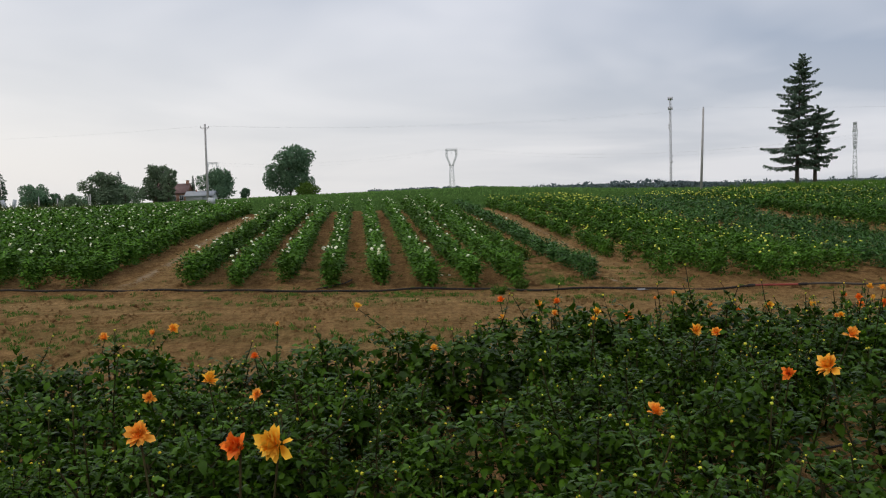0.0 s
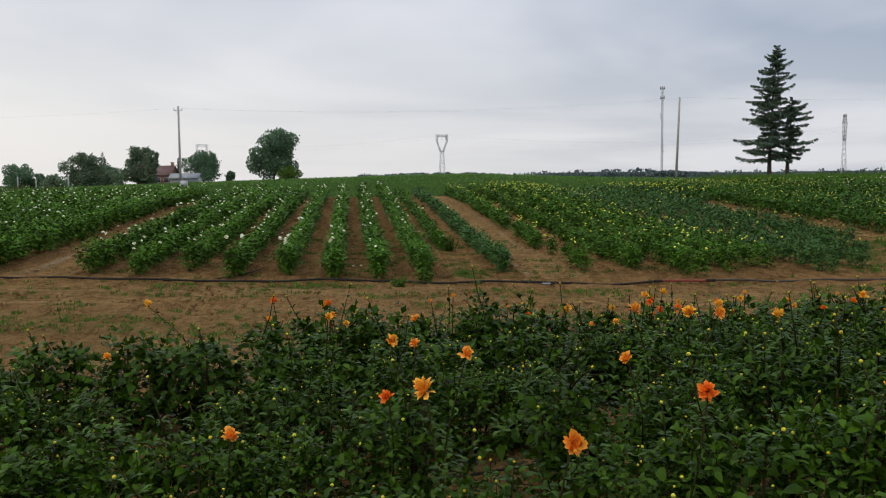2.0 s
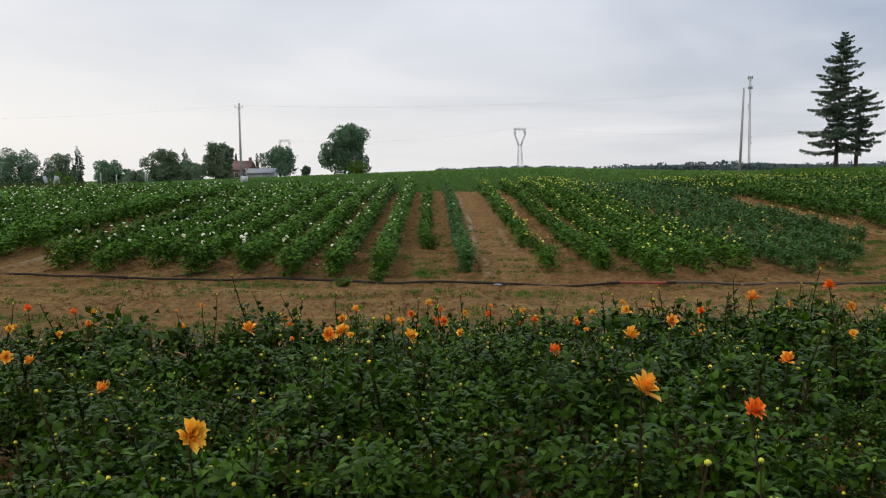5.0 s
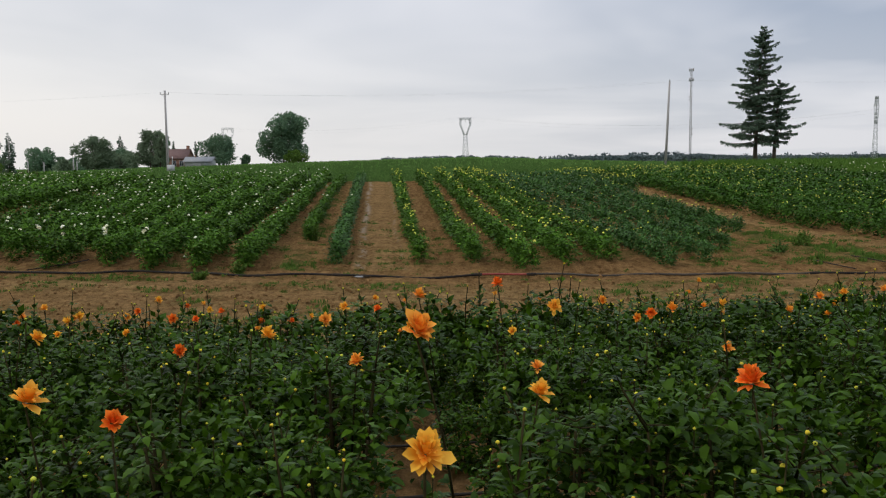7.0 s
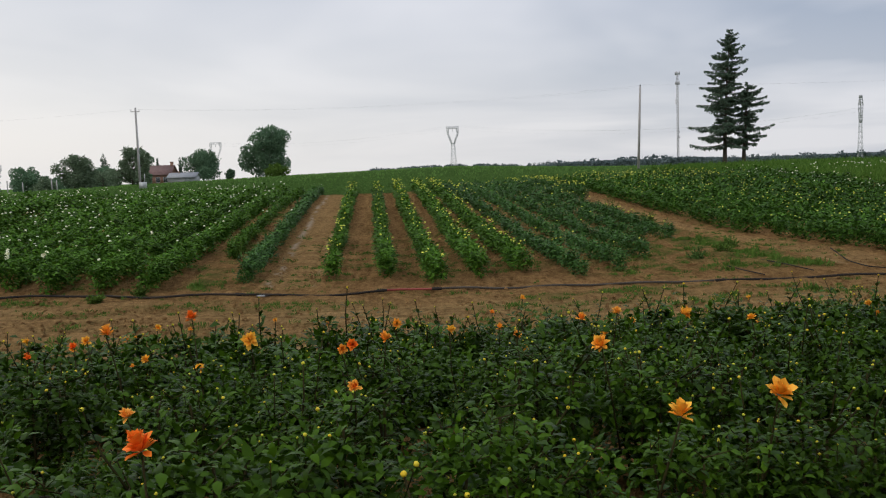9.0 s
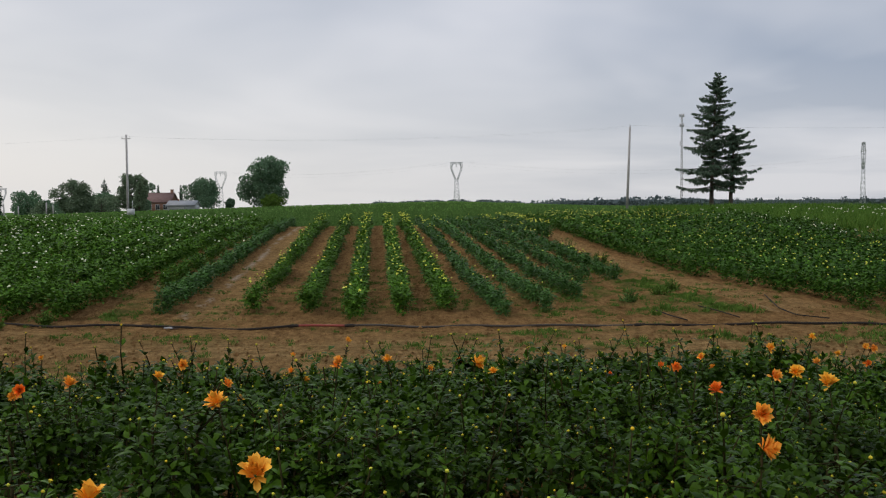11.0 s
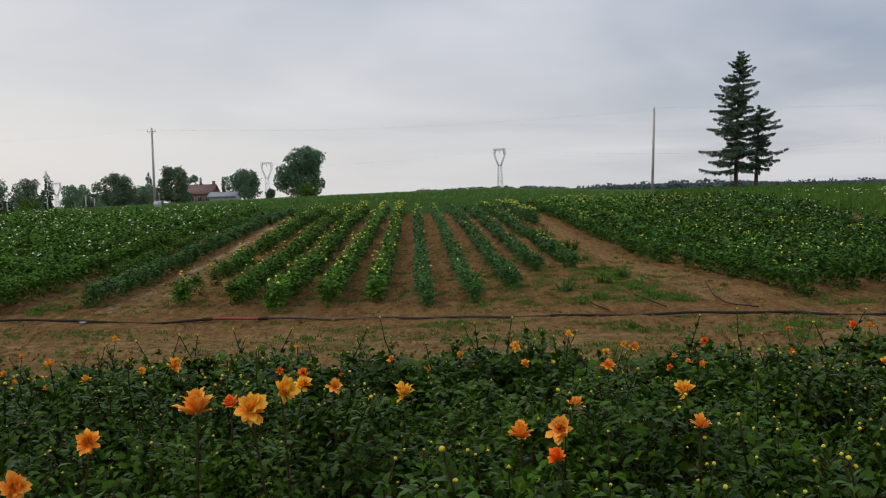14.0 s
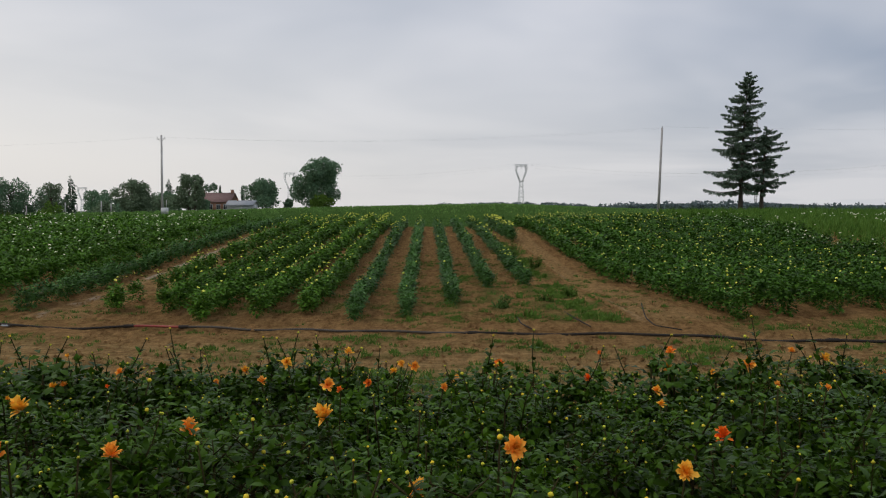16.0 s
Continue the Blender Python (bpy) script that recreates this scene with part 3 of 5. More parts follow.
def near_foliage(seed, close=True):
    """The leaf mass of a knee-high dahlia: upright leafy shoots and a close crown of small pointed leaves. Returns the foliage, each stem and where the stems end."""
    rs = np.random.RandomState(seed)
    fol, stems, tops = Tri(), [], []
    shape, grow = (LEAF6, 0.88) if close else (LEAF2, 1.3)
    for k in range(6):
        a = k * 2.4 + rs.rand()
        lean, h = rs.uniform(0.05, 0.26), rs.uniform(0.36, 0.52)
        base = np.array([0.05 * np.cos(a), 0.05 * np.sin(a), -0.05])
        top = np.array([np.cos(a) * lean, np.sin(a) * lean, h])
        mid = (base + top) / 2 + np.array([np.cos(a), np.sin(a), 0]) * 0.04
        st = Tri()
        st.tube([base, mid, top], [0.010, 0.008, 0.005], 4)
        stems.append(st)
        tops.append(top)
        for j in range(8):
            u = 0.22 + 0.82 * j / 7 + 0.05 * rs.rand()
            p = (1 - u) ** 2 * base + 2 * u * (1 - u) * mid + u * u * top
            for s in (0, np.pi):
                az = a + 1.57 * j + s + rs.randn() * 0.35
                el = np.radians(rs.uniform(0, 50))
                d = np.array([np.cos(az) * np.cos(el), np.sin(az) * np.cos(el), np.sin(el)])
                pet = rs.uniform(0.04, 0.12)
                tip = p + d * pet
                size = rs.uniform(0.048, 0.078) * (1.15 - 0.35 * u) * grow
                side_way = np.array([-np.sin(az), np.cos(az), 0])
                droop = np.array([0, 0, -rs.uniform(0.1, 0.7)])
                root = [tip, tip - d * pet * 0.3, tip - d * pet * 0.3]
                ways = [d + droop, d * 0.6 + side_way + droop, d * 0.6 - side_way + droop]
                sz = np.array([1.0, 0.85, 0.85])
                up = np.tile([0, 0, 1.0], (3, 1)) + rs.randn(3, 3) * 0.3
                leaves(fol, shape, np.array(root), np.array(ways), up, size * sz, size * sz * rs.uniform(0.50, 0.66))
                if close:
                    fol.tube([p, tip], [0.003, 0.002], 3, 1, cap=False)
    # shoots all over the crown, each a tuft of leaves set round its upper stem
    for k in range(135 if close else 78):
        a, z, u = rs.rand() * 6.283, rs.rand() ** 0.8, rs.rand() ** 0.5
        r = (0.28 + 0.05 * np.sin(a * 3 + seed)) * u * np.sqrt(np.clip(1 - (z * 0.9) ** 4, 0, 1)) * (0.7 + 0.4 * min(1, z * 3))
        tip = np.array([r * np.cos(a), r * np.sin(a), 0.04 + 0.46 * z + rs.uniform(-0.04, 0.07)])
        n = rs.randint(7, 12)
        az, el = rs.rand() * 6.28 + np.arange(n) * 2.4, np.radians(rs.uniform(-45, 45, n) + np.linspace(-15, 40, n))
        way = np.stack([np.cos(az) * np.cos(el), np.sin(az) * np.cos(el), np.sin(el)], 1) + [0.2 * np.cos(a), 0.2 * np.sin(a), 0]
        L = rs.uniform(0.044, 0.070) * np.linspace(1.15, 0.6, n) * rs.uniform(0.8, 1.2, n) * grow
        up = np.tile([0, 0, 1.0], (n, 1)) + rs.randn(n, 3) * 0.38
        leaves(fol, shape, tip + way * 0.012 - np.linspace(0.07, 0, n)[:, None] * [0, 0, 1], way, up, L, L * rs.uniform(0.48, 0.68, n))
        if k % 9 == 0:
            c, q = tip + [0, 0, 0.05], rs.uniform(0.004, 0.007)
            v = np.array([(1, 0, 0), (-1, 0, 0), (0, 1, 0), (0, -1, 0), (0, 0, 1.0), (0, 0, -1)], float) * q + c
            fol.add(v, [(0, 2, 4), (2, 1, 4), (1, 3, 4), (3, 0, 4), (2, 0, 5), (1, 2, 5), (3, 1, 5), (0, 3, 5)], 2, [0.5] * 6)
            fol.tube([tip - [0, 0, 0.03], c], [0.002, 0.002], 3, 1, cap=False)
    return fol, stems, tops


def bud_mesh(seed):
    """A round unopened dahlia bud with its ring of green sepals."""
    rs, t = np.random.RandomState(seed), Tri()
    r = 0.0098
    lat = np.radians([-75, -35, 5, 40, 72])
    ring = np.arange(6) * np.pi / 3
    v = [(0, 0, -r)] + [(r * np.cos(a) * np.cos(b), r * np.cos(a) * np.sin(b), r * 0.9 * np.sin(a)) for a in lat for b in ring] + [(0, 0, r)]
    f = [(0, 1 + (k + 1) % 6, 1 + k) for k in range(6)]
    for j in range(4):
        for k in range(6):
            p, q = 1 + 6 * j + k, 1 + 6 * j + (k + 1) % 6
            f += [(p, q, p + 6), (q, q + 6, p + 6)]
    e = 1 + 24
    f += [(e + k, e + (k + 1) % 6, 31) for k in range(6)]
    t.add(v, f, 0, np.clip((np.array(v)[:, 2] / r + 1) / 2 + 0.15, 0, 1))
    way = np.stack([np.cos(ring), np.sin(ring), rs.uniform(-0.4, 0.9, 6)], 1)
    leaves(t, LEAF2, way * [0.007, 0.007, 0] - [0, 0, r * 0.7], way, np.tile([0, 0, 1.0], (6, 1)), np.full(6, 0.017), np.full(6, 0.009), 1)
    return mesh_of("bud", t, [BUD, LEAF_NEAR], True)


PETAL = (np.array([(0, 0, 0), (-0.36, 0.40, 0.11), (0, 0.40, 0.0), (0.36, 0.40, 0.11), (-0.40, 0.78, 0.15), (0, 0.80, 0.05), (0.40, 0.78, 0.15), (0, 1, 0.03)]), LEAF8[1])


def flower_mesh(seed, size, mat):
    """A loose double dahlia: rings of narrow cupped petals round a heart, opening to +z, fuller on one side."""
    rs, t = np.random.RandomState(seed), Tri()
    open_by = rs.uniform(-10, 14)
    for n, el, ln, z in ((12, 16, 0.95, 0.0), (12, 34, 1.0, 0.004), (12, 50, 1.0, 0.008), (9, 64, 0.9, 0.012), (7, 76, 0.75, 0.014), (4, 86, 0.55, 0.016)):
        a = np.arange(n) * 2 * np.pi / n + rs.rand() + rs.randn(n) * 0.12
        e = np.radians(el + open_by + rs.randn(n) * 15)
        way = np.stack([np.cos(a) * np.cos(e), np.sin(a) * np.cos(e), np.sin(e)], 1)
        up = np.stack([-np.cos(a) * np.sin(e), -np.sin(a) * np.sin(e), np.cos(e)], 1) + rs.randn(n, 3) * 0.12
        L = size * 0.54 * ln * (1 + rs.randn(n) * 0.17)
        leaves(t, PETAL, way * 0.004 + [0, 0, z], way, up, L, L * rs.uniform(0.44, 0.60, n), 0, True)
    a = np.arange(6) * np.pi / 3
    leaves(t, LEAF2, np.zeros((6, 3)), np.stack([np.cos(a), np.sin(a), np.full(6, -0.6)], 1), np.tile([0, 0, 1.0], (6, 1)), np.full(6, 0.022), np.full(6, 0.012), 1)
    return mesh_of("flower", t, [mat, LEAF_NEAR])


def field_plant(seed, count, leaf, height, width, shape=LEAF4, m=0):
    """A dahlia bush seen from afar: a dome of leaves on a few stems."""
    rs, t = np.random.RandomState(seed), Tri()
    n, shoots = count, 20
    ca, cz, cu = rs.rand(shoots) * 2 * np.pi, rs.rand(shoots) ** 0.75, rs.rand(shoots) ** 0.5
    cr = width * 0.5 * cu * (0.8 + 0.25 * np.sin(ca * 3 + seed)) * np.sqrt(np.clip(1 - (cz * 0.92) ** 3, 0, 1)) * (0.52 + 0.62 * np.clip(cz * 1.8, 0, 1))
    cen = np.stack([cr * np.cos(ca), cr * np.sin(ca), 0.04 + cz * height * rs.uniform(0.85, 1.15, shoots)], 1)
    pick = rs.randint(shoots, size=n)
    d = rs.randn(n, 3) * [0.048, 0.048, 0.042]
    root = cen[pick] + d
    root[:, 2] = np.maximum(root[:, 2], 0.02)
    a = np.arctan2(root[:, 1], root[:, 0])
    way = d * 14 + np.stack([np.cos(a + rs.randn(n) * 0.6), np.sin(a + rs.randn(n) * 0.6), rs.uniform(-0.35, 0.45, n)], 1)
    up = np.stack([np.cos(a) * 0.15, np.sin(a) * 0.15, np.ones(n)], 1) + rs.randn(n, 3) * 0.22
    L = leaf * rs.uniform(0.7, 1.35, n)
    leaves(t, shape, root, way, up, L, L * rs.uniform(0.55, 0.8, n), m)
    return t


def bloom_tri(seed, size, m=0):
    """A small ball-shaped bloom."""
    rs, t = np.random.RandomState(seed), Tri()
    n = 24
    out = polar(rs, n, 5, 90)
    tangent = np.cross(out, rs.randn(n, 3))
    tangent /= np.linalg.norm(tangent, axis=1, keepdims=True)
    leaves(t, LEAF4, out * size * 0.36 - tangent * size * 0.16, tangent + out * 0.45, out, np.full(n, size * 0.42), np.full(n, size * 0.36), m, True)
    return t


def moved(arr, x, y, z, turn, scale):
    v, f, mi, g = arr
    c, s = np.cos(turn) * scale, np.sin(turn) * scale
    return np.stack([v[:, 0] * c - v[:, 1] * s + x, v[:, 0] * s + v[:, 1] * c + y, v[:, 2] * scale + z], 1), f, mi, g


class Join:
    """Joins many moved copies into one set of arrays."""

    def __init__(self):
        self.t = Tri()

    def put(self, arr, x, y, z, turn, scale, m=None):
        v, f, mi, g = moved(arr, x, y, z, turn, scale)
        t = self.t
        t.v.append(v), t.f.append(f + t.n), t.m.append(mi if m is None else np.full(len(f), m)), t.g.append(g)
        t.n += len(v)


# ---- irrigation pipe along the field ----
def pipe_line(x):
    x = np.asarray(x, float)
    y = pipe_y(x) + 0.10 * np.sin(x * 0.9) + 0.07 * np.sin(x * 2.1 + 1) + 0.025 * np.sin(x * 4.7)
    return np.stack([x, y, land(x, y) + 0.035 + 0.016 * np.sin(x * 1.7) + 0.010 * np.sin(x * 3.9 + 2)], 1)


def build_pipe():
    pipe = thing("irrigation_pipe", pose(0, 0, 0), "long black irrigation pipe with a red hose section on soil", "pipe")
    for a, b, mat, r, label in ((-60, 0.0, BLACK_PIPE, 0.021, "black polythene pipe"), (0.0, 0.99, RED_HOSE, 0.021, "red hose section"),
                                (0.99, 6.0, GREY_PIPE, 0.021, "dark grey pipe"), (6.0, 60, BLACK_PIPE, 0.021, "black polythene pipe")):
        t = Tri()
        xs = np.arange(a, b + 0.01, 0.25 if b - a > 2 else 0.11)
        t.tube(pipe_line(xs), np.full(len(xs), r), 8)
        part("pipe_section", t, mat, pipe, label, True)
    for x in (-21.0, -9.4, -2.6, -0.02, 0.99, 6.0, 11.2, 22.0):
        t = Tri()
        t.tube(pipe_line([x - 0.09, x - 0.05, x + 0.05, x + 0.09]), [0.025, 0.030, 0.030, 0.025], 8)
        part("coupler", t, BLACK_PIPE, pipe, "", True)


build_pipe()


# ---- the near bed of orange dahlias ----
def bed_y(x, k):
    return 8.1 + 0.10 * x - 0.92 * k


BARE = [(-6.2, 5.8, 0.3), (6.5, 7.7, 0.22), (2.9, 7.5, 0.3), (-3.6, 6.0, 0.3), (-4.56, 5.03, 0.40), (-3.96, 8.43, 0.35), (4.29, 7.82, 0.24), (7.06, 9.08, 0.20)]
BARE += [(-0.74, 4.32, 0.17), (-0.70, 5.2, 0.19), (-0.64, 6.15, 0.19), (-0.58, 7.05, 0.19), (0.70, 4.50, 0.22), (0.76, 5.4, 0.23), (0.89, 6.3, 0.23)]
FOLIAGE = []
for seed in range(16):
    fol, st, tops = near_foliage(seed % 8 + 3, seed < 8)
    FOLIAGE.append((mesh_of("foliage", fol, [LEAF_NEAR, STEM, BUD]), [mesh_of("stem", q, [STEM]) for q in st], tops))
BUDS = [bud_mesh(s) for s in range(3)]


def stalk(a, b, r=0.0045):
    t = Tri()
    a, b = np.array(a, float), np.array(b, float)
    bend = (a + b) / 2 + np.array([random.uniform(-0.03, 0.03), random.uniform(-0.03, 0.03), 0.02])
    t.tube([a, bend, b], [r, r * 0.85, r * 0.7], 4)
    rs = np.random.RandomState(random.randrange(10**6))
    n = 22
    u = np.repeat(np.linspace(0.15, 0.86, n // 2), 2)[:, None]
    q = (1 - u) ** 2 * a + 2 * u * (1 - u) * bend + u * u * b
    leaves(t, LEAF6, q, polar(rs, n, -20, 60), np.tile([0, 0, 1.0], (n, 1)) + rs.randn(n, 3) * 0.3, rs.uniform(0.035, 0.075, n) * (1.15 - 0.6 * u.ravel()), rs.uniform(0.018, 0.036, n), 1)
    return t


def near_plant(seed, close=True):
    """A dahlia plant with thin dark stalks that end in yellow buds."""
    rs = np.random.RandomState(seed + 50)
    fol, st, tops = FOLIAGE[seed % 8 + (0 if close else 8)]
    p = thing("dahlia_plant", pose(0, 0, 0), "leafy green dahlia plant with yellow buds on dark stalks", "flower plant", "dahlias in the near bed")
    part("foliage", fol, None, p)
    for q in st:
        part("stem", q, None, p)
    for k in range(rs.randint(4, 9) if seed < 10 else rs.randint(8, 11)):
        a = np.array(tops[rs.randint(len(tops))])
        tall = rs.uniform(0.02, 0.10) if rs.rand() < (0.72 if seed < 10 else 0.45) else rs.uniform(0.10, 0.24) * (1.0 if seed < 10 else 1.35)
        b = a + np.array([rs.uniform(-0.1, 0.1), rs.uniform(-0.1, 0.1), tall])
        t = Tri()
        t.tube([a, (a + b) / 2 + [rs.uniform(-0.015, 0.015), 0, 0], b], [0.0042, 0.0034, 0.0028], 4)
        q = a + (b - a) * np.repeat([0.0, 0.2, 0.4, 0.62], 4)[:, None]
        leaves(t, LEAF6 if close else LEAF2, q, polar(rs, 16, -5, 60), np.tile([0, 0, 1.0], (16, 1)), rs.uniform(0.035, 0.065, 16), rs.uniform(0.018, 0.034, 16), 1)
        stk = part("bud_stalk", t, [STEM, LEAF_NEAR], p)
        part("bud", BUDS[rs.randint(3)], None, stk, at=pose(*b, rs.uniform(-40, 40), rs.uniform(-40, 40), 0) @ Matrix.Scale(rs.uniform(0.45, 0.85), 4))
    return p


near_kinds = [near_plant(s) for s in range(15)] + [near_plant(s, False) for s in range(15)]
near_plants = []
rs = np.random.RandomState(11)
for k in (0, 1, 2, 3, 4, 5, -1):
    for i in range({5: 30, -1: 16}.get(k, 54)):
        x = (-11.3 if k >= 0 else -1.0) + 0.42 * i + rs.uniform(-0.08, 0.08)
        y = bed_y(x, k) + rs.uniform(-0.09, 0.09)
        grow = rs.uniform(0.90, 1.16) * (1.14 if k < 1 else 1.0)
        if k == 0 and x < -6.0:
            continue
        if any(math.hypot(x - bx, y - by) < br for bx, by, br in BARE):
            if k < 2 or abs(x) > 1.4:
                continue
            # a stunted plant at the edge of each bare spot
            x, grow = x + 0.17, 0.62
        m = pose(x, y, float(land(x, y)) - 0.01, rs.uniform(-4, 4), rs.uniform(-4, 4), rs.uniform(0, 360)) @ Matrix.Scale(grow, 4)
        near_plants.append(copy_thing(near_kinds[(rs.randint(10, 15) if rs.rand() < (0.8 if k < 1 else 0.25) else rs.randint(10)) + (15 if k in (0, 1, -1) else 0)], m))
for p in near_kinds:
    for o in (*p.children_recursive, p):
        bpy.data.objects.remove(o)

FLOWER_KINDS = {c: [flower_mesh(20 + 7 * j + ord(c), 0.088, mat) for j in range(5)] for c, mat in (("o", ORANGE), ("r", RED_ORANGE), ("a", AMBER))}


def open_flower(x, y, z, kind, size, yaw, tilt):
    """An open flower on its own stalk, on the plant that grows nearest."""
    p = min(near_plants, key=lambda o: (o.location.x - x) ** 2 + (o.location.y - y) ** 2)
    inv = p.matrix_basis.inverted()
    head = inv @ pose(x, y, z, tilt, 0, yaw)
    base = p.location + Vector(((x - p.location.x) * 0.6, (y - p.location.y) * 0.6, 0.2))
    f = part("flower", random.choice(FLOWER_KINDS[kind]), None, p, {"o": "open orange flower", "r": "open red-orange flower", "a": "open amber flower"}[kind], at=head @ Matrix.Scale(size, 4))
    s = part("flower_stalk", stalk(base, (x, y, z - 0.01)), [STEM, LEAF_NEAR], p)
    s.matrix_parent_inverse = inv
    p["label"] = "leafy green dahlia plant with open orange flowers and yellow buds"


# x, y, height, colour and size of the flowers that stand out along the bed, stretch by stretch
FIRST = [
    (-7.05, 3.06, 1.35, "r", 0.9), (-6.97, 3.17, 1.32, "a", 1.15), (-7.35, 3.20, 1.35, "o", 0.8), (-8.67, 8.10, 0.89, "a", 1.1), (-8.81, 6.91, 1.02, "o", 0.9),
    (-8.86, 8.20, 0.85, "o", 0.8), (-7.62, 6.25, 0.97, "r", 0.8), (-7.65, 5.17, 1.06, "a", 1.1), (-4.81, 7.75, 0.91, "o", 1.0), (-4.65, 4.54, 1.31, "o", 0.85),
    (-5.59, 4.35, 1.04, "o", 0.9), (-7.09, 8.29, 1.00, "a", 0.9), (-5.46, 7.55, 0.99, "o", 0.8), (-4.97, 4.44, 1.17, "r", 0.75), (-3.65, 5.57, 1.31, "o", 0.9),
    (-3.22, 5.93, 1.23, "a", 1.0), (-4.98, 5.64, 1.16, "a", 0.9), (-4.84, 5.64, 1.14, "o", 0.75), (-4.82, 4.38, 1.20, "a", 1.15), (-4.40, 3.57, 1.24, "o", 0.95)]
MIDDLE = [
    (-3.93, 3.71, 1.35, "r", 0.8), (-3.31, 3.76, 1.34, "a", 1.2), (-3.95, 4.59, 1.26, "o", 0.75), (-1.98, 3.80, 1.46, "a", 1.1), (-1.70, 3.69, 1.43, "r", 0.85),
    (-0.89, 3.91, 1.62, "o", 1.25), (-1.16, 4.91, 1.29, "o", 0.8), (0.06, 3.81, 1.48, "r", 1.1), (-2.83, 5.64, 1.26, "a", 0.9), (-3.22, 5.48, 1.30, "o", 0.9),
    (-2.75, 7.56, 1.00, "r", 0.9), (-2.10, 5.55, 1.21, "r", 0.9), (-1.68, 5.69, 1.24, "a", 1.1), (-2.16, 7.84, 0.90, "r", 0.9), (-1.42, 5.94, 1.28, "o", 0.85),
    (-0.47, 6.20, 1.42, "r", 0.9), (-0.40, 4.97, 1.24, "o", 0.7), (-0.52, 4.02, 1.40, "a", 0.9), (-0.86, 3.13, 1.53, "a", 1.05), (-0.16, 6.16, 1.30, "a", 1.0)]
LAST = [
    (-0.92, 6.16, 1.36, "o", 1.0), (-2.82, 7.79, 0.94, "r", 0.9), (1.56, 5.31, 1.37, "a", 1.05), (0.55, 8.29, 0.97, "o", 1.0), (0.56, 6.31, 1.24, "o", 0.85),
    (1.68, 9.30, 0.97, "a", 0.7), (0.39, 6.16, 1.25, "r", 0.85), (0.48, 5.18, 1.27, "o", 0.6), (1.54, 4.13, 1.41, "a", 0.9), (1.91, 4.31, 1.41, "a", 1.1),
    (2.70, 7.83, 1.04, "a", 1.3), (3.69, 5.84, 1.27, "r", 0.85), (3.53, 4.94, 1.39, "o", 0.95), (4.01, 5.74, 1.37, "a", 0.8), (3.43, 4.68, 1.35, "o", 1.0),
    (3.79, 6.79, 1.20, "r", 0.7), (3.93, 4.73, 1.53, "o", 1.35), (4.04, 4.87, 1.50, "a", 1.1), (4.10, 4.99, 1.53, "a", 0.95), (4.06, 6.11, 1.28, "o", 0.9)]
END = [
    (5.44, 7.30, 1.10, "o", 1.0), (5.80, 8.43, 1.00, "o", 0.9), (4.82, 5.00, 1.37, "o", 1.0), (4.92, 4.90, 1.33, "r", 0.8), (4.95, 5.08, 1.37, "o", 1.1),
    (5.64, 6.30, 1.18, "a", 1.1), (5.11, 6.11, 1.16, "o", 1.1), (4.37, 6.17, 1.22, "a", 1.1), (6.40, 8.72, 0.97, "r", 0.9), (7.34, 6.44, 1.08, "r", 1.0),
    (8.02, 8.43, 1.03, "o", 1.1), (6.41, 5.13, 1.40, "o", 0.85), (6.16, 5.09, 1.29, "a", 0.85), (7.68, 9.20, 0.98, "r", 1.0), (8.70, 8.90, 1.00, "a", 0.9),
    (5.34, 4.95, 1.41, "o", 0.7), (6.91, 5.25, 1.30, "a", 0.7), (7.25, 7.34, 1.01, "a", 0.6)]
rs = np.random.RandomState(5)
for x, y, z, c, s in FIRST + MIDDLE + LAST + END:
    open_flower(x, y, z, c, s * 0.88, rs.uniform(-70, 70), rs.uniform(0, 75))
for i in range(110):
    k = rs.choice([0, 0, 0, 1, 1, 2])
    x = rs.uniform(-11, 11.3) if k else rs.uniform(-6, 11.3)
    y = bed_y(x, k) + rs.uniform(-0.3, 0.3)
    open_flower(x, y, float(land(x, y)) + rs.uniform(0.52, 0.76), rs.choice(["o", "o", "a", "a", "a", "r"]), rs.uniform(0.35, 0.8), rs.uniform(-80, 80), rs.uniform(0, 70))

# a thin black drip line through the bed
for k in (0.5, 1.5, 2.5, 3.4):
    t, xs = Tri(), np.arange(-11, 11.5, 0.4)
    ys = bed_y(xs, k) + 0.05 * np.sin(xs * 1.3)
    t.tube(np.stack([xs, ys, land(xs, ys) + 0.03], 1), np.full(len(xs), 0.007), 6)
    tagged(new("drip_line", mesh_of("drip_line", t, [BLACK_PIPE], True)), "thin black drip irrigation line on soil between dahlias", "hose", "drip lines")


# ---- the field rows ----
BUSH = [field_plant(s, 400, 0.070, 0.43, 0.32).arrays() for s in range(6)]
BUSH_MID = [field_plant(s, 290, 0.084, 0.43, 0.32, LEAF2).arrays() for s in range(6)]
BUSH_FAR = [field_plant(s, 160, 0.108, 0.43, 0.32, LEAF2).arrays() for s in range(6)]
BLOOMS = [bloom_tri(s, 0.105).arrays() for s in range(4)]
BUSH_MESH = {m.name: [mesh_of("foliage", a, [m]) for a in BUSH] for m in (LEAF_FIELD, LEAF_BLUE, LEAF_DARK)}
BLOOM_MESH = {m.name: [mesh_of("bloom", a, [m]) for a in BLOOMS] for m in (WHITE_BLOOM, YELLOW_BLOOM)}


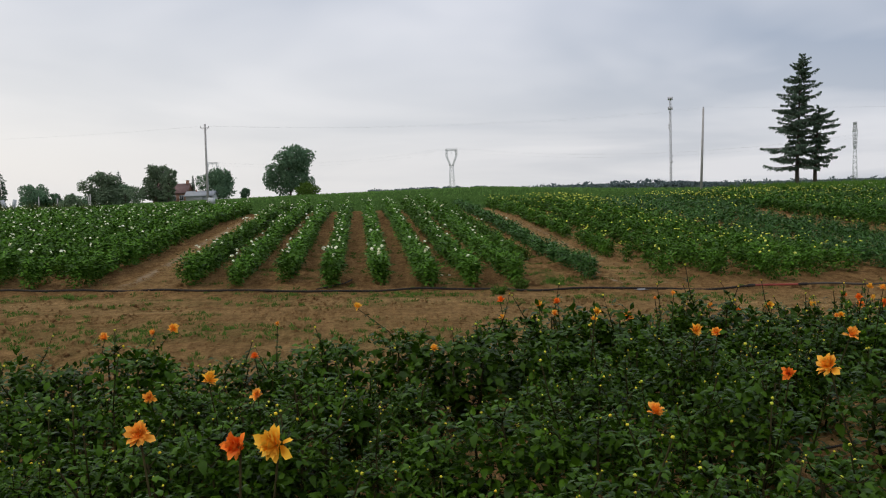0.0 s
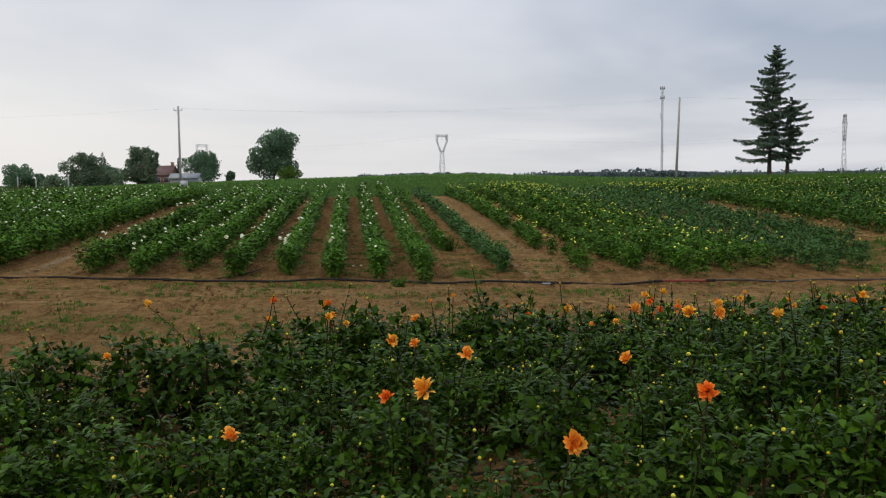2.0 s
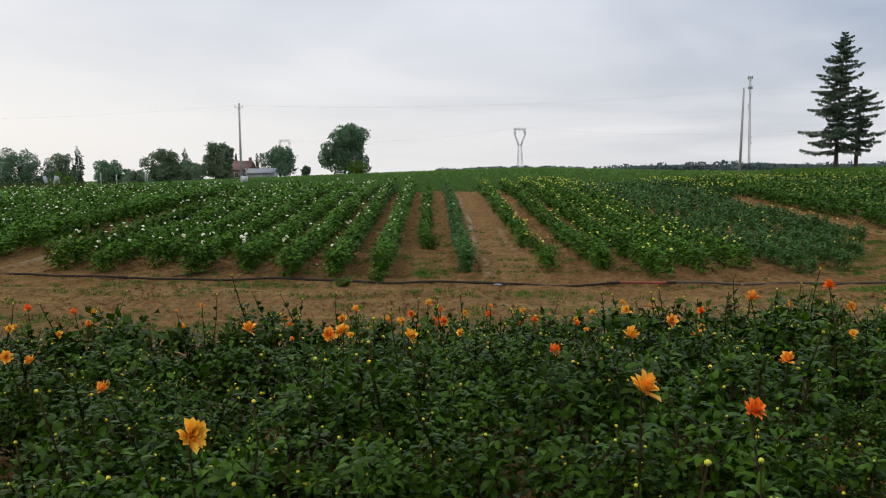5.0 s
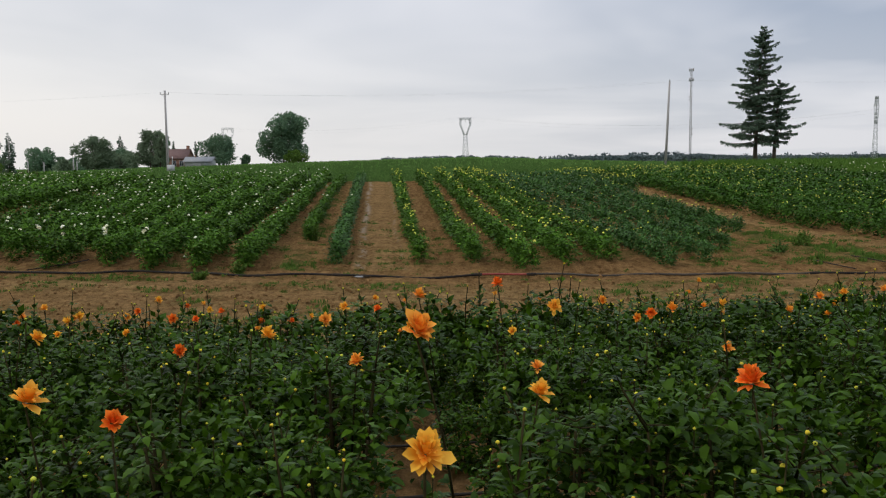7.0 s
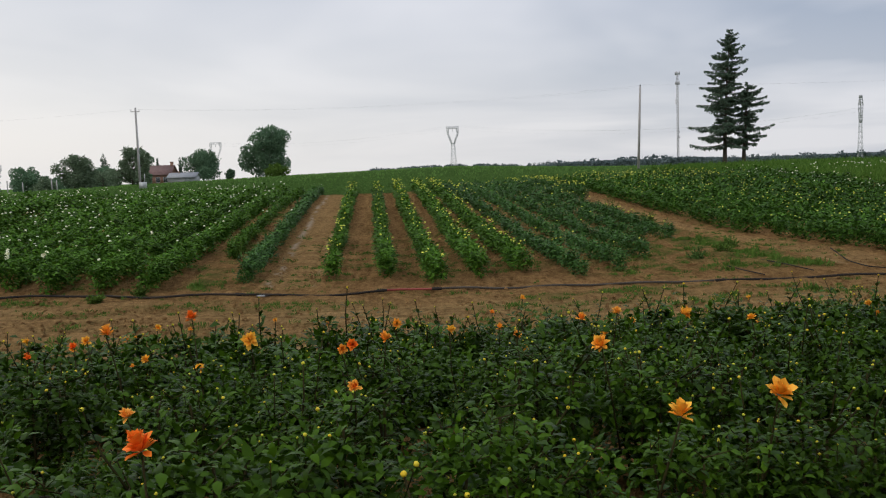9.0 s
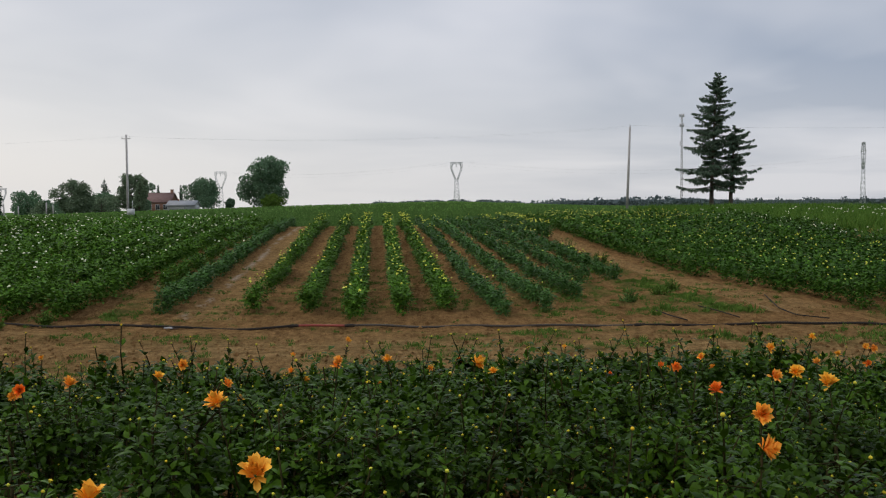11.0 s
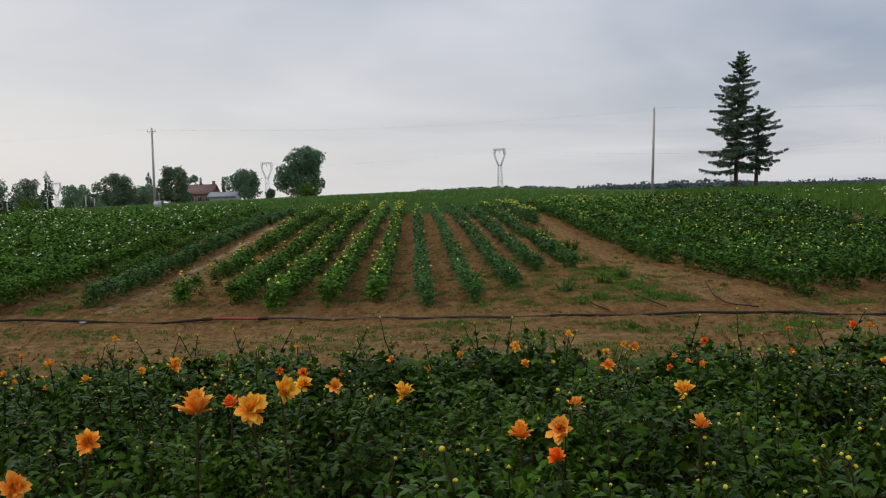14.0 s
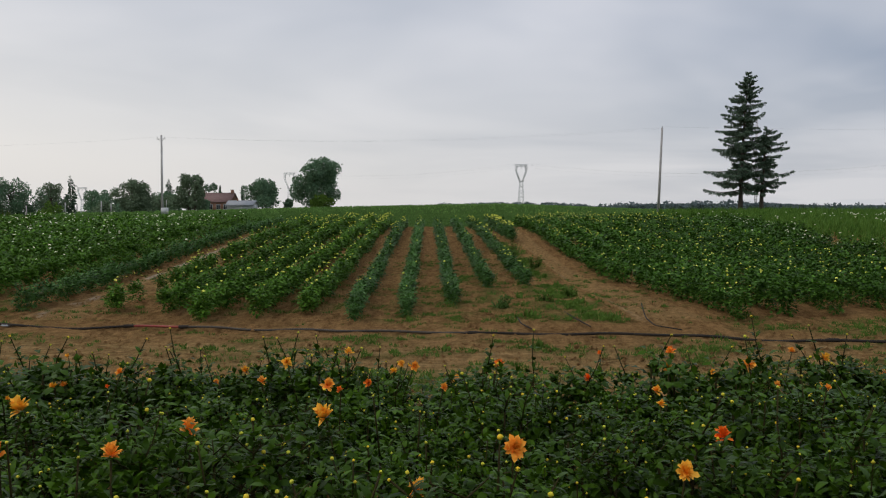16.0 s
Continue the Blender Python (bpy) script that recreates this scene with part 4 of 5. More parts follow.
def field_row(x17, start, leaf, petal, flowers, size, seed, words, head=1.0, gaps=0.04):
    """One row of dahlias: the nearest bushes are things of their own, the rest of the row is joined."""
    rs = np.random.RandomState(seed)
    y, count, join = start, 0, Join()
    while y < FIELD_END - 0.3:
        grow = size * rs.uniform(0.90, 1.10)
        x, turn = float(along(x17, y)) + rs.uniform(-0.06, 0.06), rs.uniform(0, 6.28)
        z = float(land(x, y)) + 0.03
        blooms = rs.poisson(flowers * (1 + 1.3 * float(step(34, 40, y)) * (petal is YELLOW_BLOOM)))
        spots = []
        for _ in range(blooms):
            a, r = rs.uniform(0, 6.28), rs.uniform(0, 0.22)
            spots.append((r * math.cos(a), r * math.sin(a), rs.uniform(0.52, 0.70)))
        if rs.rand() < (gaps if y < 27 else 0.04) or x > GRASS_EDGE - 0.5:
            y += 0.42
            continue
        if count < 6:
            p = thing("dahlia_bush", pose(x, y, z, 0, 0, math.degrees(turn)) @ Matrix.Scale(grow, 4), words, "flower plant", "dahlias in the field rows")
            part("foliage", BUSH_MESH[leaf.name][rs.randint(6)], None, p)
            for sx, sy, sz in spots:
                part("bloom", BLOOM_MESH[petal.name][rs.randint(4)], None, p, at=pose(sx, sy, sz, rs.uniform(-50, 50), rs.uniform(-50, 50), 0) @ Matrix.Scale(head * rs.uniform(0.55, 1.1), 4))
        else:
            join.put((BUSH_MID if y < 29 else BUSH_FAR)[rs.randint(6)], x, y, z, turn, grow, 0)
            for sx, sy, sz in spots:
                join.put(BLOOMS[rs.randint(4)], x + sx, y + sy, z + sz * grow, turn, head * rs.uniform(0.5, 1.0), 1)
        count += 1
        y += 0.36 * rs.uniform(0.88, 1.14)
    if not join.t.v:
        return
    row = mesh_of("dahlia_row", join.t, [leaf, petal])
    tagged(new("dahlia_row", row), words.replace("bush", "hedge-like row"), "flower row", "field rows", "stuff")


WHITE_WORDS = "bushy green dahlia bush with white blooms in bare soil"
YELLOW_WORDS = "bushy green dahlia bush with small yellow blooms in soil"
PLAIN_WORDS = "greyish-green dahlia bush with hardly any blooms in soil"
for n, x in enumerate(ROWS_A):
    field_row(x, 17.65 + (0.0 if n < 5 else 1.3 * (n - 4)), LEAF_FIELD, WHITE_BLOOM, 0.50, 1.10, 100 + n, WHITE_WORDS, 0.80)
for n, x in enumerate(ROWS_B):
    start = (17.85, 17.6, 18.3, 17.6, 17.9, 17.3, 17.5, 17.55, 21.9, 18.35)[n]
    field_row(x, start, LEAF_FIELD if n < 9 else LEAF_BLUE, WHITE_BLOOM, 0.50 if n < 8 else 0.06, (1.04, 0.78, 0.86)[max(0, n - 7)], 200 + n, WHITE_WORDS if n < 8 else PLAIN_WORDS, 0.80)
for n, x in enumerate(ROWS_C):
    first = (18.2, 18.45, 17.5, 18.2, 18.4, 17.6, 18.1, 19.4, 22.3, 22.9, 33.6)[n]
    rate = (0.35, 0.40, 0.45, 0.55, 0.5, 0.18, 0.10, 0.08, 0.08, 0.3, 0.9)[n]
    grow = (0.92, 0.94, 1.0, 1.0, 0.96, 0.80, 0.78, 0.80, 0.80, 0.78, 0.92)[n]
    field_row(x, first, LEAF_FIELD if n < 5 else LEAF_BLUE, YELLOW_BLOOM, rate * 2.3, grow, 300 + n, YELLOW_WORDS if n < 6 else PLAIN_WORDS, 0.62, gaps=0.30 if n == 0 else 0.05)
for n, x in enumerate(ROWS_D):
    white = n >= 7
    field_row(x, 17.55 + 0.28 * (x - 10.75) + 0.12 * (n % 2), LEAF_DARK, WHITE_BLOOM if white else YELLOW_BLOOM, 0.5 if white else 1.25, 1.04 if n else 0.95, 400 + n, WHITE_WORDS if white else YELLOW_WORDS, 0.60 if white else 0.50)
# two white blooms lying low beside a row
for dx in (0.0, 0.16):
    ob = new("fallen_bloom", BLOOM_MESH[WHITE_BLOOM.name][1])
    ob.matrix_basis = pose(-5.98 + dx, 18.75, float(land(-5.98, 18.75)) + 0.08) @ Matrix.Scale(0.62, 4)
    tagged(ob, "white dahlia bloom hanging low over the soil", "flower", "low white blooms")


# ---- weeds, crop and grass ----
def tuft_arrays(seed, blades, height, width, lean=0.5):
    rs, t = np.random.RandomState(seed), Tri()
    root = np.stack([rs.randn(blades) * 0.05, rs.randn(blades) * 0.05, np.zeros(blades)], 1)
    way = polar(rs, blades, 90 - 70 * lean, 88)
    leaves(t, LEAF2, root, way, rs.randn(blades, 3), height * rs.uniform(0.5, 1.2, blades), width * rs.uniform(0.7, 1.3, blades))
    return t.arrays()


def scatter(name, label, category, mat, arrs, n, box, keep, scale, seed):
    rs, j, made = np.random.RandomState(seed), Join(), 0
    x0, x1, y0, y1 = box
    xs, ys, us = rs.uniform(x0, x1, n * 12), rs.uniform(y0, y1, n * 12), rs.rand(n * 12)
    good = np.nonzero(us < keep(xs, ys))[0][:n]
    zs = land(xs[good], ys[good])
    for q, z in zip(good, zs):
        j.put(arrs[q % len(arrs)], xs[q], ys[q], z - 0.01, rs.uniform(0, 6.28), scale * rs.uniform(0.6, 1.3))
    tagged(new(name, mesh_of(name, j.t, [mat])), label, category, kind="stuff")


WEEDS = [tuft_arrays(s, 12, 0.13, 0.03, 0.75) for s in range(5)]
scatter("weeds", "low green weeds in patches on bare soil", "weeds", WEED, WEEDS, 12000, (-14, 15, 8.5, 34), lambda x, y: weedy(x, y) ** 1.2, 0.5, 1)
TUFTS = [tuft_arrays(s + 40, 22, 0.20, 0.05, 0.8) for s in range(5)]
scatter("weed_tufts", "leafy green weed tufts in thinly planted soil", "weeds", WEED, TUFTS, 1800, (-6, 12, 14.0, 36), lambda x, y: np.clip(weedy(x, y) - 0.3, 0, 1) ** 1.3 * (0.25 + 0.75 * (row_x(x, y) > 3)) * np.where(y < 17, 0.25, 1.0), 0.66, 6)
CROPS = [tuft_arrays(s, 7, 0.30, 0.06, 0.6) for s in range(5)]
scatter("crop_field", "dense green crop standing beyond the flower rows", "crop", CROP, CROPS, 9000, (-45, 48, 44.6, 80), lambda x, y: 0.9 * np.clip((y - 44) / 4, 0.15, 1), 0.48, 2)
FAR_CROPS = [tuft_arrays(s + 9, 5, 0.42, 0.16, 0.5) for s in range(5)]
scatter("far_crop", "green crop land reaching to the low crest", "crop", CROP, FAR_CROPS, 9000, (-110, 110, 78, 210), lambda x, y: 0.6 + 0 * x, 0.6, 3)
TALL = [tuft_arrays(s + 60, 16, 0.52, 0.040, 0.45) for s in range(5)]
scatter("tall_crop", "tall feathery green crop standing beyond the dahlia rows", "crop", TALL_GREEN, TALL, 9000, (GRASS_EDGE, 62, 20, 66), lambda x, y: np.clip((x - GRASS_EDGE) * 4, 0.5, 1) * np.clip(1.4 - (x - GRASS_EDGE) / 34, 0.3, 1), 0.86, 7)
crs, white = np.random.RandomState(14), Join()
for _ in range(260):
    x, y = crs.uniform(22, 46), crs.uniform(36, 50)
    white.put(BLOOMS[crs.randint(4)], x, y, float(land(x, y)) + crs.uniform(0.42, 0.55), crs.uniform(0, 6.28), crs.uniform(0.5, 0.95))
tagged(new("white_blooms", mesh_of("white_blooms", white.t, [WHITE_BLOOM])), "scattered small white blooms over a tall green crop", "flowers", kind="stuff")
REEDS = [tuft_arrays(s + 20, 9, 0.75, 0.05, 0.4) for s in range(4)]
scatter("rank_grass", "rank brownish-green grass at the field's edge", "grass", REED, REEDS, 2600, (-44, -24, 19, 62), lambda x, y: np.clip((-row_x(x, y) - 25.6) / 2, 0, 1) * (1 - 0.5 * (y > 45)), 0.9, 4)


def weed_clump(x, y, height, spread, seed, mat, label):
    """A rank weed: many thin upright stems set with narrow leaves."""
    rs = np.random.RandomState(seed)
    p = thing("weed_clump", pose(x, y, float(land(x, y)) - 0.01), label, "weed", "tall weeds")
    stems, fol = Tri(), Tri()
    for _ in range(16):
        a, r = rs.rand() * 6.283, spread * 0.5 * rs.rand() ** 0.6
        foot = np.array([0.35 * r * math.cos(a), 0.35 * r * math.sin(a), 0.0])
        top = np.array([r * math.cos(a), r * math.sin(a), height * rs.uniform(0.6, 1.05) * (1 - 0.3 * r / spread)])
        stems.tube([foot, (foot + top) / 2 + [0, 0, 0.02], top], [0.006, 0.005, 0.002], 4, cap=False)
        n = 26
        u = rs.uniform(0.08, 1.0, n)[:, None]
        L = rs.uniform(0.05, 0.11, n) * (1.1 - 0.5 * u.ravel())
        leaves(fol, LEAF4, foot + (top - foot) * u, polar(rs, n, -5, 65), np.tile([0, 0, 1.0], (n, 1)) + rs.randn(n, 3) * 0.3, L, L * 0.42)
    part("stems", stems, STEM, p)
    part("leaves", fol, mat, p)


weed_clump(6.47, 18.96, 0.34, 0.50, 1, CROP, "grey-green thistly weed clump in thinly planted soil")
weed_clump(7.35, 19.9, 0.30, 0.50, 2, WEED, "light green bushy weed clump in thinly planted soil")
weed_clump(6.9, 28.6, 0.62, 0.60, 3, WEED, "tall light green feathery weed beside the dirt lane")
weed_clump(7.45, 26.4, 0.42, 0.55, 4, WEED, "light green feathery weed beside the dirt lane")
weed_clump(8.0, 21.0, 0.30, 0.45, 5, WEED, "light green bushy weed clump in thinly planted soil")
weed_clump(-3.75, 22.0, 0.50, 0.55, 6, WEED, "light green feathery weed at the head of a row")
weed_clump(-4.5, 17.05, 0.26, 0.40, 7, WEED, "low light green weed beside the black pipe")
weed_clump(-5.0, 16.3, 0.20, 0.36, 8, WEED, "low light green weed beside the black pipe")


def stones():
    rs, t = np.random.RandomState(3), Join()
    base = Tri()
    v = np.array([(1, 0, 0), (-1, 0, 0), (0, 1, 0), (0, -1, 0), (0, 0, 0.8), (0, 0, -0.6)], float)
    base.add(v, [(0, 2, 4), (2, 1, 4), (1, 3, 4), (3, 0, 4), (2, 0, 5), (1, 2, 5), (3, 1, 5), (0, 3, 5)])
    arr = base.arrays()
    for _ in range(15000):
        x, y = rs.uniform(-14, 14), 4.0 + 18 * rs.rand()
        t.put(arr, x, y, float(land(x, y)) + 0.005, rs.uniform(0, 6.28), rs.uniform(0.012, 0.034) * (1 + 0.6 * (rs.rand() < 0.06)))
    tagged(new("clods", mesh_of("clods", t.t, [SOIL])), "small brown clods and stones strewn on the dirt road", "stones", kind="stuff")


stones()


# ---- far things ----
def ground_pose(x, y, turn=0, sink=0.1):
    return pose(x, y, float(land(x, y)) - sink, 0, 0, turn)


def utility_pole(x, y, top, lean, arm, label):
    p = thing("utility_pole", ground_pose(x, y, 0, 0.3), label, "utility pole", "utility poles")
    h = top - (float(land(x, y)) - 0.3)
    t = Tri()
    t.tube([(0, 0, 0), (lean * 0.5, 0, h * 0.5), (lean, 0, h)], [0.125, 0.11, 0.085], 10)
    part("shaft", t, POLE, p, "", True)
    if arm:
        t = Tri()
        t.box((-0.42, -0.04, h - 0.385), (0.42, 0.04, h - 0.335))
        part("crossarm", t, POLE, p)
        for dx in (-0.38, 0.38):
            t = Tri()
            t.tube([(dx, 0, h - 0.32), (dx, 0, h - 0.24), (dx, 0, h - 0.16)], [0.015, 0.03, 0.02], 8)
            part("insulator", t, PALE_GREY, p, "pale glass insulator")
        for s in (-1, 1):
            t = Tri()
            t.beam((s * 0.3, 0, h - 0.38), (0, 0, h - 0.65), 0.010)
            part("brace", t, STEEL, p)
        t = Tri()
        t.tube([(0.13, -0.1, 0), (0.13, -0.1, h * 0.8)], [0.025, 0.025], 6)
        part("conduit", t, STEEL, p)
    else:
        t = Tri()
        t.tube([(lean, 0, h), (lean, 0, h + 0.08), (lean, 0, h + 0.16)], [0.03, 0.05, 0.03], 8)
        part("insulator", t, PALE_GREY, p, "pale glass insulator")
    return p


utility_pole(-26.3, 82.6, 9.35, 0.04, True, "grey weathered wooden utility pole with a short crossarm")
utility_pole(21.05, 79.5, 9.43, 0.28, False, "plain grey wooden utility pole beyond the flower field")
cab = thing("meter_cabinet", ground_pose(-25.85, 82.1), "white metal meter cabinet standing beside a utility pole", "cabinet")
t = Tri()
t.box((-0.30, -0.20, 0.1), (0.30, 0.20, 0.72))
part("body", t, WHITE_BOX, cab)
t = Tri()
t.box((-0.26, -0.225, 0.15), (0.26, -0.202, 0.67))
part("door", t, WHITE_BOX, cab)
for dx in (-0.26, 0.22):
    t = Tri()
    t.box((dx, -0.2, -0.3), (dx + 0.05, 0.2, 0.1))
    part("leg", t, STEEL, cab)
t = Tri()
t.box((0.18, -0.1, 0.7), (0.23, -0.05, 1.5))
part("riser", t, WHITE_BOX, cab)


def span(name, a, b, sag, r, label):
    t, u = Tri(), np.linspace(0, 1, 40)[:, None]
    p = np.array(a) * (1 - u) + np.array(b) * u
    p[:, 2] -= sag * 4 * (u * (1 - u)).ravel()
    t.tube(p, np.full(40, r), 4)
    tagged(new(name, mesh_of(name, t, [WIRE], True)), label, "cable", "overhead cables")


WIRE_WORDS = "thin grey overhead cable strung between utility poles"
for dz in (0.0, -0.14):
    span("overhead_cable", (-26.58 + 0.76 * (dz < 0), 82.6, 9.19 + dz * 0.2), (21.33, 79.5, 9.5 + dz), 0.75, 0.0025, WIRE_WORDS)
span("overhead_cable", (-26.55, 82.6, 9.19), (-75.0, 84.0, 9.2), 0.8, 0.003, WIRE_WORDS)
span("overhead_cable", (21.33, 79.5, 9.55), (72.0, 77.5, 9.6), 0.5, 0.004, WIRE_WORDS)


def lattice(t, a, b, wa, wb, bays, r):
    """A square lattice shaft from a to b with widths wa and wb."""
    a, b = np.array(a, float), np.array(b, float)
    for s, q in ((-1, -1), (-1, 1), (1, 1), (1, -1)):
        t.beam(a + [s * wa / 2, q * wa / 2, 0], b + [s * wb / 2, q * wb / 2, 0], r)
    for k in range(bays):
        u0, u1 = k / bays, (k + 1) / bays
        p0, p1, w0, w1 = a + (b - a) * u0, a + (b - a) * u1, wa + (wb - wa) * u0, wa + (wb - wa) * u1
        for ax in (0, 1):
            for q in (-1, 1):
                def at(p, w, s):
                    return p + (np.array([s * w / 2, q * w / 2, 0]) if ax == 0 else np.array([q * w / 2, s * w / 2, 0]))
                t.beam(at(p0, w0, -1), at(p1, w1, 1), r * 0.6)
                t.beam(at(p0, w0, 1), at(p1, w1, -1), r * 0.6)


def pylon(x, y, height, turn, narrow=1.0):
    """A transmission pylon: a tapering shaft, a waist, and a wide open head under a long crossarm."""
    p = thing("transmission_pylon", ground_pose(x, y, turn, 0.5), "tall grey steel lattice transmission pylon far behind fields", "pylon", "transmission pylons")
    h = height
    t = Tri()
    girth = 1.0 if narrow == 1.0 else 0.52
    lattice(t, (0, 0, 0), (0, 0, h * 0.58), h * 0.13 * girth, h * 0.075 * girth, 7, 0.10)
    part("shaft", t, STEEL, p)
    for s in (-1, 1):
        t = Tri()
        lattice(t, (s * h * 0.03 * girth, 0, h * 0.58), (s * h * 0.13 * narrow, 0, h * 0.84), h * 0.03, h * 0.035, 4, 0.10)
        lattice(t, (s * h * 0.13 * narrow, 0, h * 0.84), (s * h * 0.10 * narrow, 0, h * 0.96), h * 0.035, h * 0.02, 2, 0.10)
        part("head_leg", t, STEEL, p)
    t = Tri()
    w = h * 0.155 * narrow
    for q in (-0.5, 0.5):
        for z in (0.955, 0.995):
            t.beam((-w, q, h * z), (w, q, h * z), 0.13)
    for k in range(10):
        a, b = -w + 2 * w * k / 10, -w + 2 * w * (k + 1) / 10
        t.beam((a, -0.5, h * 0.955), (b, -0.5, h * 0.995), 0.1)
        t.beam((a, 0.5, h * 0.995), (b, 0.5, h * 0.955), 0.1)
    part("crossarm", t, STEEL, p)
    for dx in (-w * 0.98, 0, w * 0.98):
        t = Tri()
        t.tube([(dx, 0, h * 0.955), (dx, 0, h * 0.88)], [0.16, 0.16], 5)
        part("insulator", t, STEEL, p)
    t = Tri()
    t.box((-h * 0.06 * narrow, -0.3, h * 0.575), (h * 0.06 * narrow, 0.3, h * 0.59))
    part("waist", t, STEEL, p)


pylon(26.1, 662, 32.0, 12)
pylon(-203.0, 839, 38.0, 8)
pylon(-380.0, 760, 28.0, 8)
pylon(322.5, 608, 47.5, 80, 0.36)


def mast():
    p = thing("telecom_mast", ground_pose(354.4, 1147, 0, 0.5), "slender pale lattice telecommunication mast with antennas at the top", "mast")
    h = 127.0 - float(land(354.4, 1147))
    t = Tri()
    lattice(t, (0, 0, 0), (0, 0, h), 2.4, 1.8, 36, 0.17)
    part("lattice_shaft", t, MAST, p)
    for z, n, r in ((h - 1.6, 6, 3.0), (h - 15.0, 6, 2.7)):
        for k in range(n):
            a = k * 6.283 / n
            t = Tri()
            t.box((r * math.cos(a) - 0.4, r * math.sin(a) - 0.4, z - 2.2), (r * math.cos(a) + 0.4, r * math.sin(a) + 0.4, z + 2.2))
            t.beam((0, 0, z), (r * math.cos(a), r * math.sin(a), z), 0.19)
            part("antenna", t, MAST, p)
    for z, s in ((h * 0.70, -1), (h * 0.67, -1), (h * 0.30, 1), (h * 0.36, 1)):
        t = Tri()
        t.tube([(s * 1.3, 0, z), (s * 2.4, 0, z), (s * 2.7, 0, z)], [0.5, 1.2, 1.2], 10)
        part("dish", t, MAST, p)


mast()
for dx, dz in ((-8, 33.5), (0, 31.0), (8, 33.5)):
    span("transmission_line", (26 + dx * 0.6, 662, 4.6 + dz), (322.5 + dx * 0.3, 608, 4.0 + dz), 9.0, 0.02, "faint transmission line hanging between far pylons")
    span("transmission_line", (26 + dx * 0.6, 662, 4.6 + dz), (-203 + dx * 0.6, 839, 6.0 + dz), 6.0, 0.02, "faint transmission line hanging between far pylons")


def spruce(x, y, top, seed, first, west, east, label, lean=0.0):
    """An old windswept spruce: a straight trunk with uneven tiers of spreading boughs hung with needle sprays; west and east give the reach by height."""
    rs = np.random.RandomState(seed)
    z0 = float(land(x, y)) - 0.2
    h = top - z0
    p = thing("spruce_tree", pose(x, y, z0), label, "tree", "spruces beyond the field")
    t = Tri()
    zs = np.linspace(0, h * 0.99, 14)
    bend = lean * (zs / h) ** 2
    t.tube(np.stack([bend, 0.05 * np.sin(zs), zs], 1), np.interp(zs, [0, h * 0.1, h], [0.24, 0.17, 0.015]), 8)
    part("trunk", t, BARK, p, "", True)
    boughs, needles = Tri(), Tri()
    levels = np.linspace(0, 1, len(west))
    z = first
    while z < h - 0.1:
        u = (z - first) / (h - first)
        n = rs.randint(6, 10) if u < 0.9 else 5
        off, tier = rs.rand() * 6.28, rs.choice([1.08, 0.98, 0.88, 0.72])
        for k in range(n):
            a = off + k * 6.283 / n + rs.randn() * 0.25
            d = np.array([math.cos(a), math.sin(a), 0])
            e = (d[0] + 1) / 2
            reach = (1 - e) * np.interp(u, levels, west) + e * np.interp(u, levels, east)
            L = max(0.15, 1.03 * reach * tier * rs.choice([1.1, 0.95, 0.75, 0.55, 0.4]) * rs.uniform(0.9, 1.08))
            o = np.array([lean * (z / h) ** 2, 0, z + rs.uniform(-0.34, 0.34)])
            s = np.linspace(0, 1, 7)[:, None]
            rise = (0.30 * u - 0.10 + rs.uniform(-0.22, 0.20)) * s - 0.22 * s * (1 - s) + rs.uniform(-0.12, 0.14) * s**3
            q = o + d * L * s + np.array([0, 0, 1.0]) * L * rise
            boughs.tube(q, np.interp(s.ravel(), [0, 1], [0.035 * (1 - u) + 0.012, 0.006]), 4, cap=False)
            m = int(18 + 80 * L)
            w = 0.10 + 0.90 * rs.rand(m) ** 0.75
            sd = np.array([-math.sin(a), math.cos(a), 0])
            aside = rs.uniform(-1, 1, (m, 1)) * (0.42 * L * w * (1.1 - w))[:, None]
            root = np.stack([np.interp(w, s.ravel(), q[:, c]) for c in range(3)], 1) + sd * aside - np.array([0, 0, 0.35]) * np.abs(aside)
            way = d * rs.uniform(0.1, 1.0, (m, 1)) + sd * np.sign(aside) * rs.uniform(0.0, 0.8, (m, 1)) + np.array([0, 0, 1.0]) * rs.uniform(-1.7, 0.15, (m, 1))
            ln = rs.uniform(0.08, 0.34, m) * (0.6 + 0.5 * (1 - u)) * (1.1 - 0.45 * w)
            leaves(needles, LEAF2, root, way, rs.randn(m, 3), ln + 0.06, 0.045 + 0.15 * ln)
        z += rs.uniform(0.18, 0.56) * (1.05 - 0.5 * u)
    tagged(part("bough", boughs, BARK, p), kind="stuff")
    part("needles", needles, NEEDLE, p, "dark green drooping needle sprays")


spruce(25.25, 68.6, 12.6, 4, 2.35, (2.5, 2.5, 1.9, 2.25, 1.9, 1.75, 1.5, 1.45, 0.75, 0.15), (1.2, 1.2, 1.25, 1.3, 1.35, 1.4, 1.5, 1.25, 0.75, 0.15), "tall dark green spruce with ragged drooping boughs", 0.45)
spruce(26.95, 69.0, 8.5, 9, 2.2, (0.6, 1.2, 1.4, 1.3, 1.2, 0.9, 0.7, 0.4, 0.12), (0.9, 1.4, 2.3, 1.7, 1.3, 1.6, 1.5, 1.0, 0.15), "smaller ragged dark spruce growing beside a taller one", 0.35)


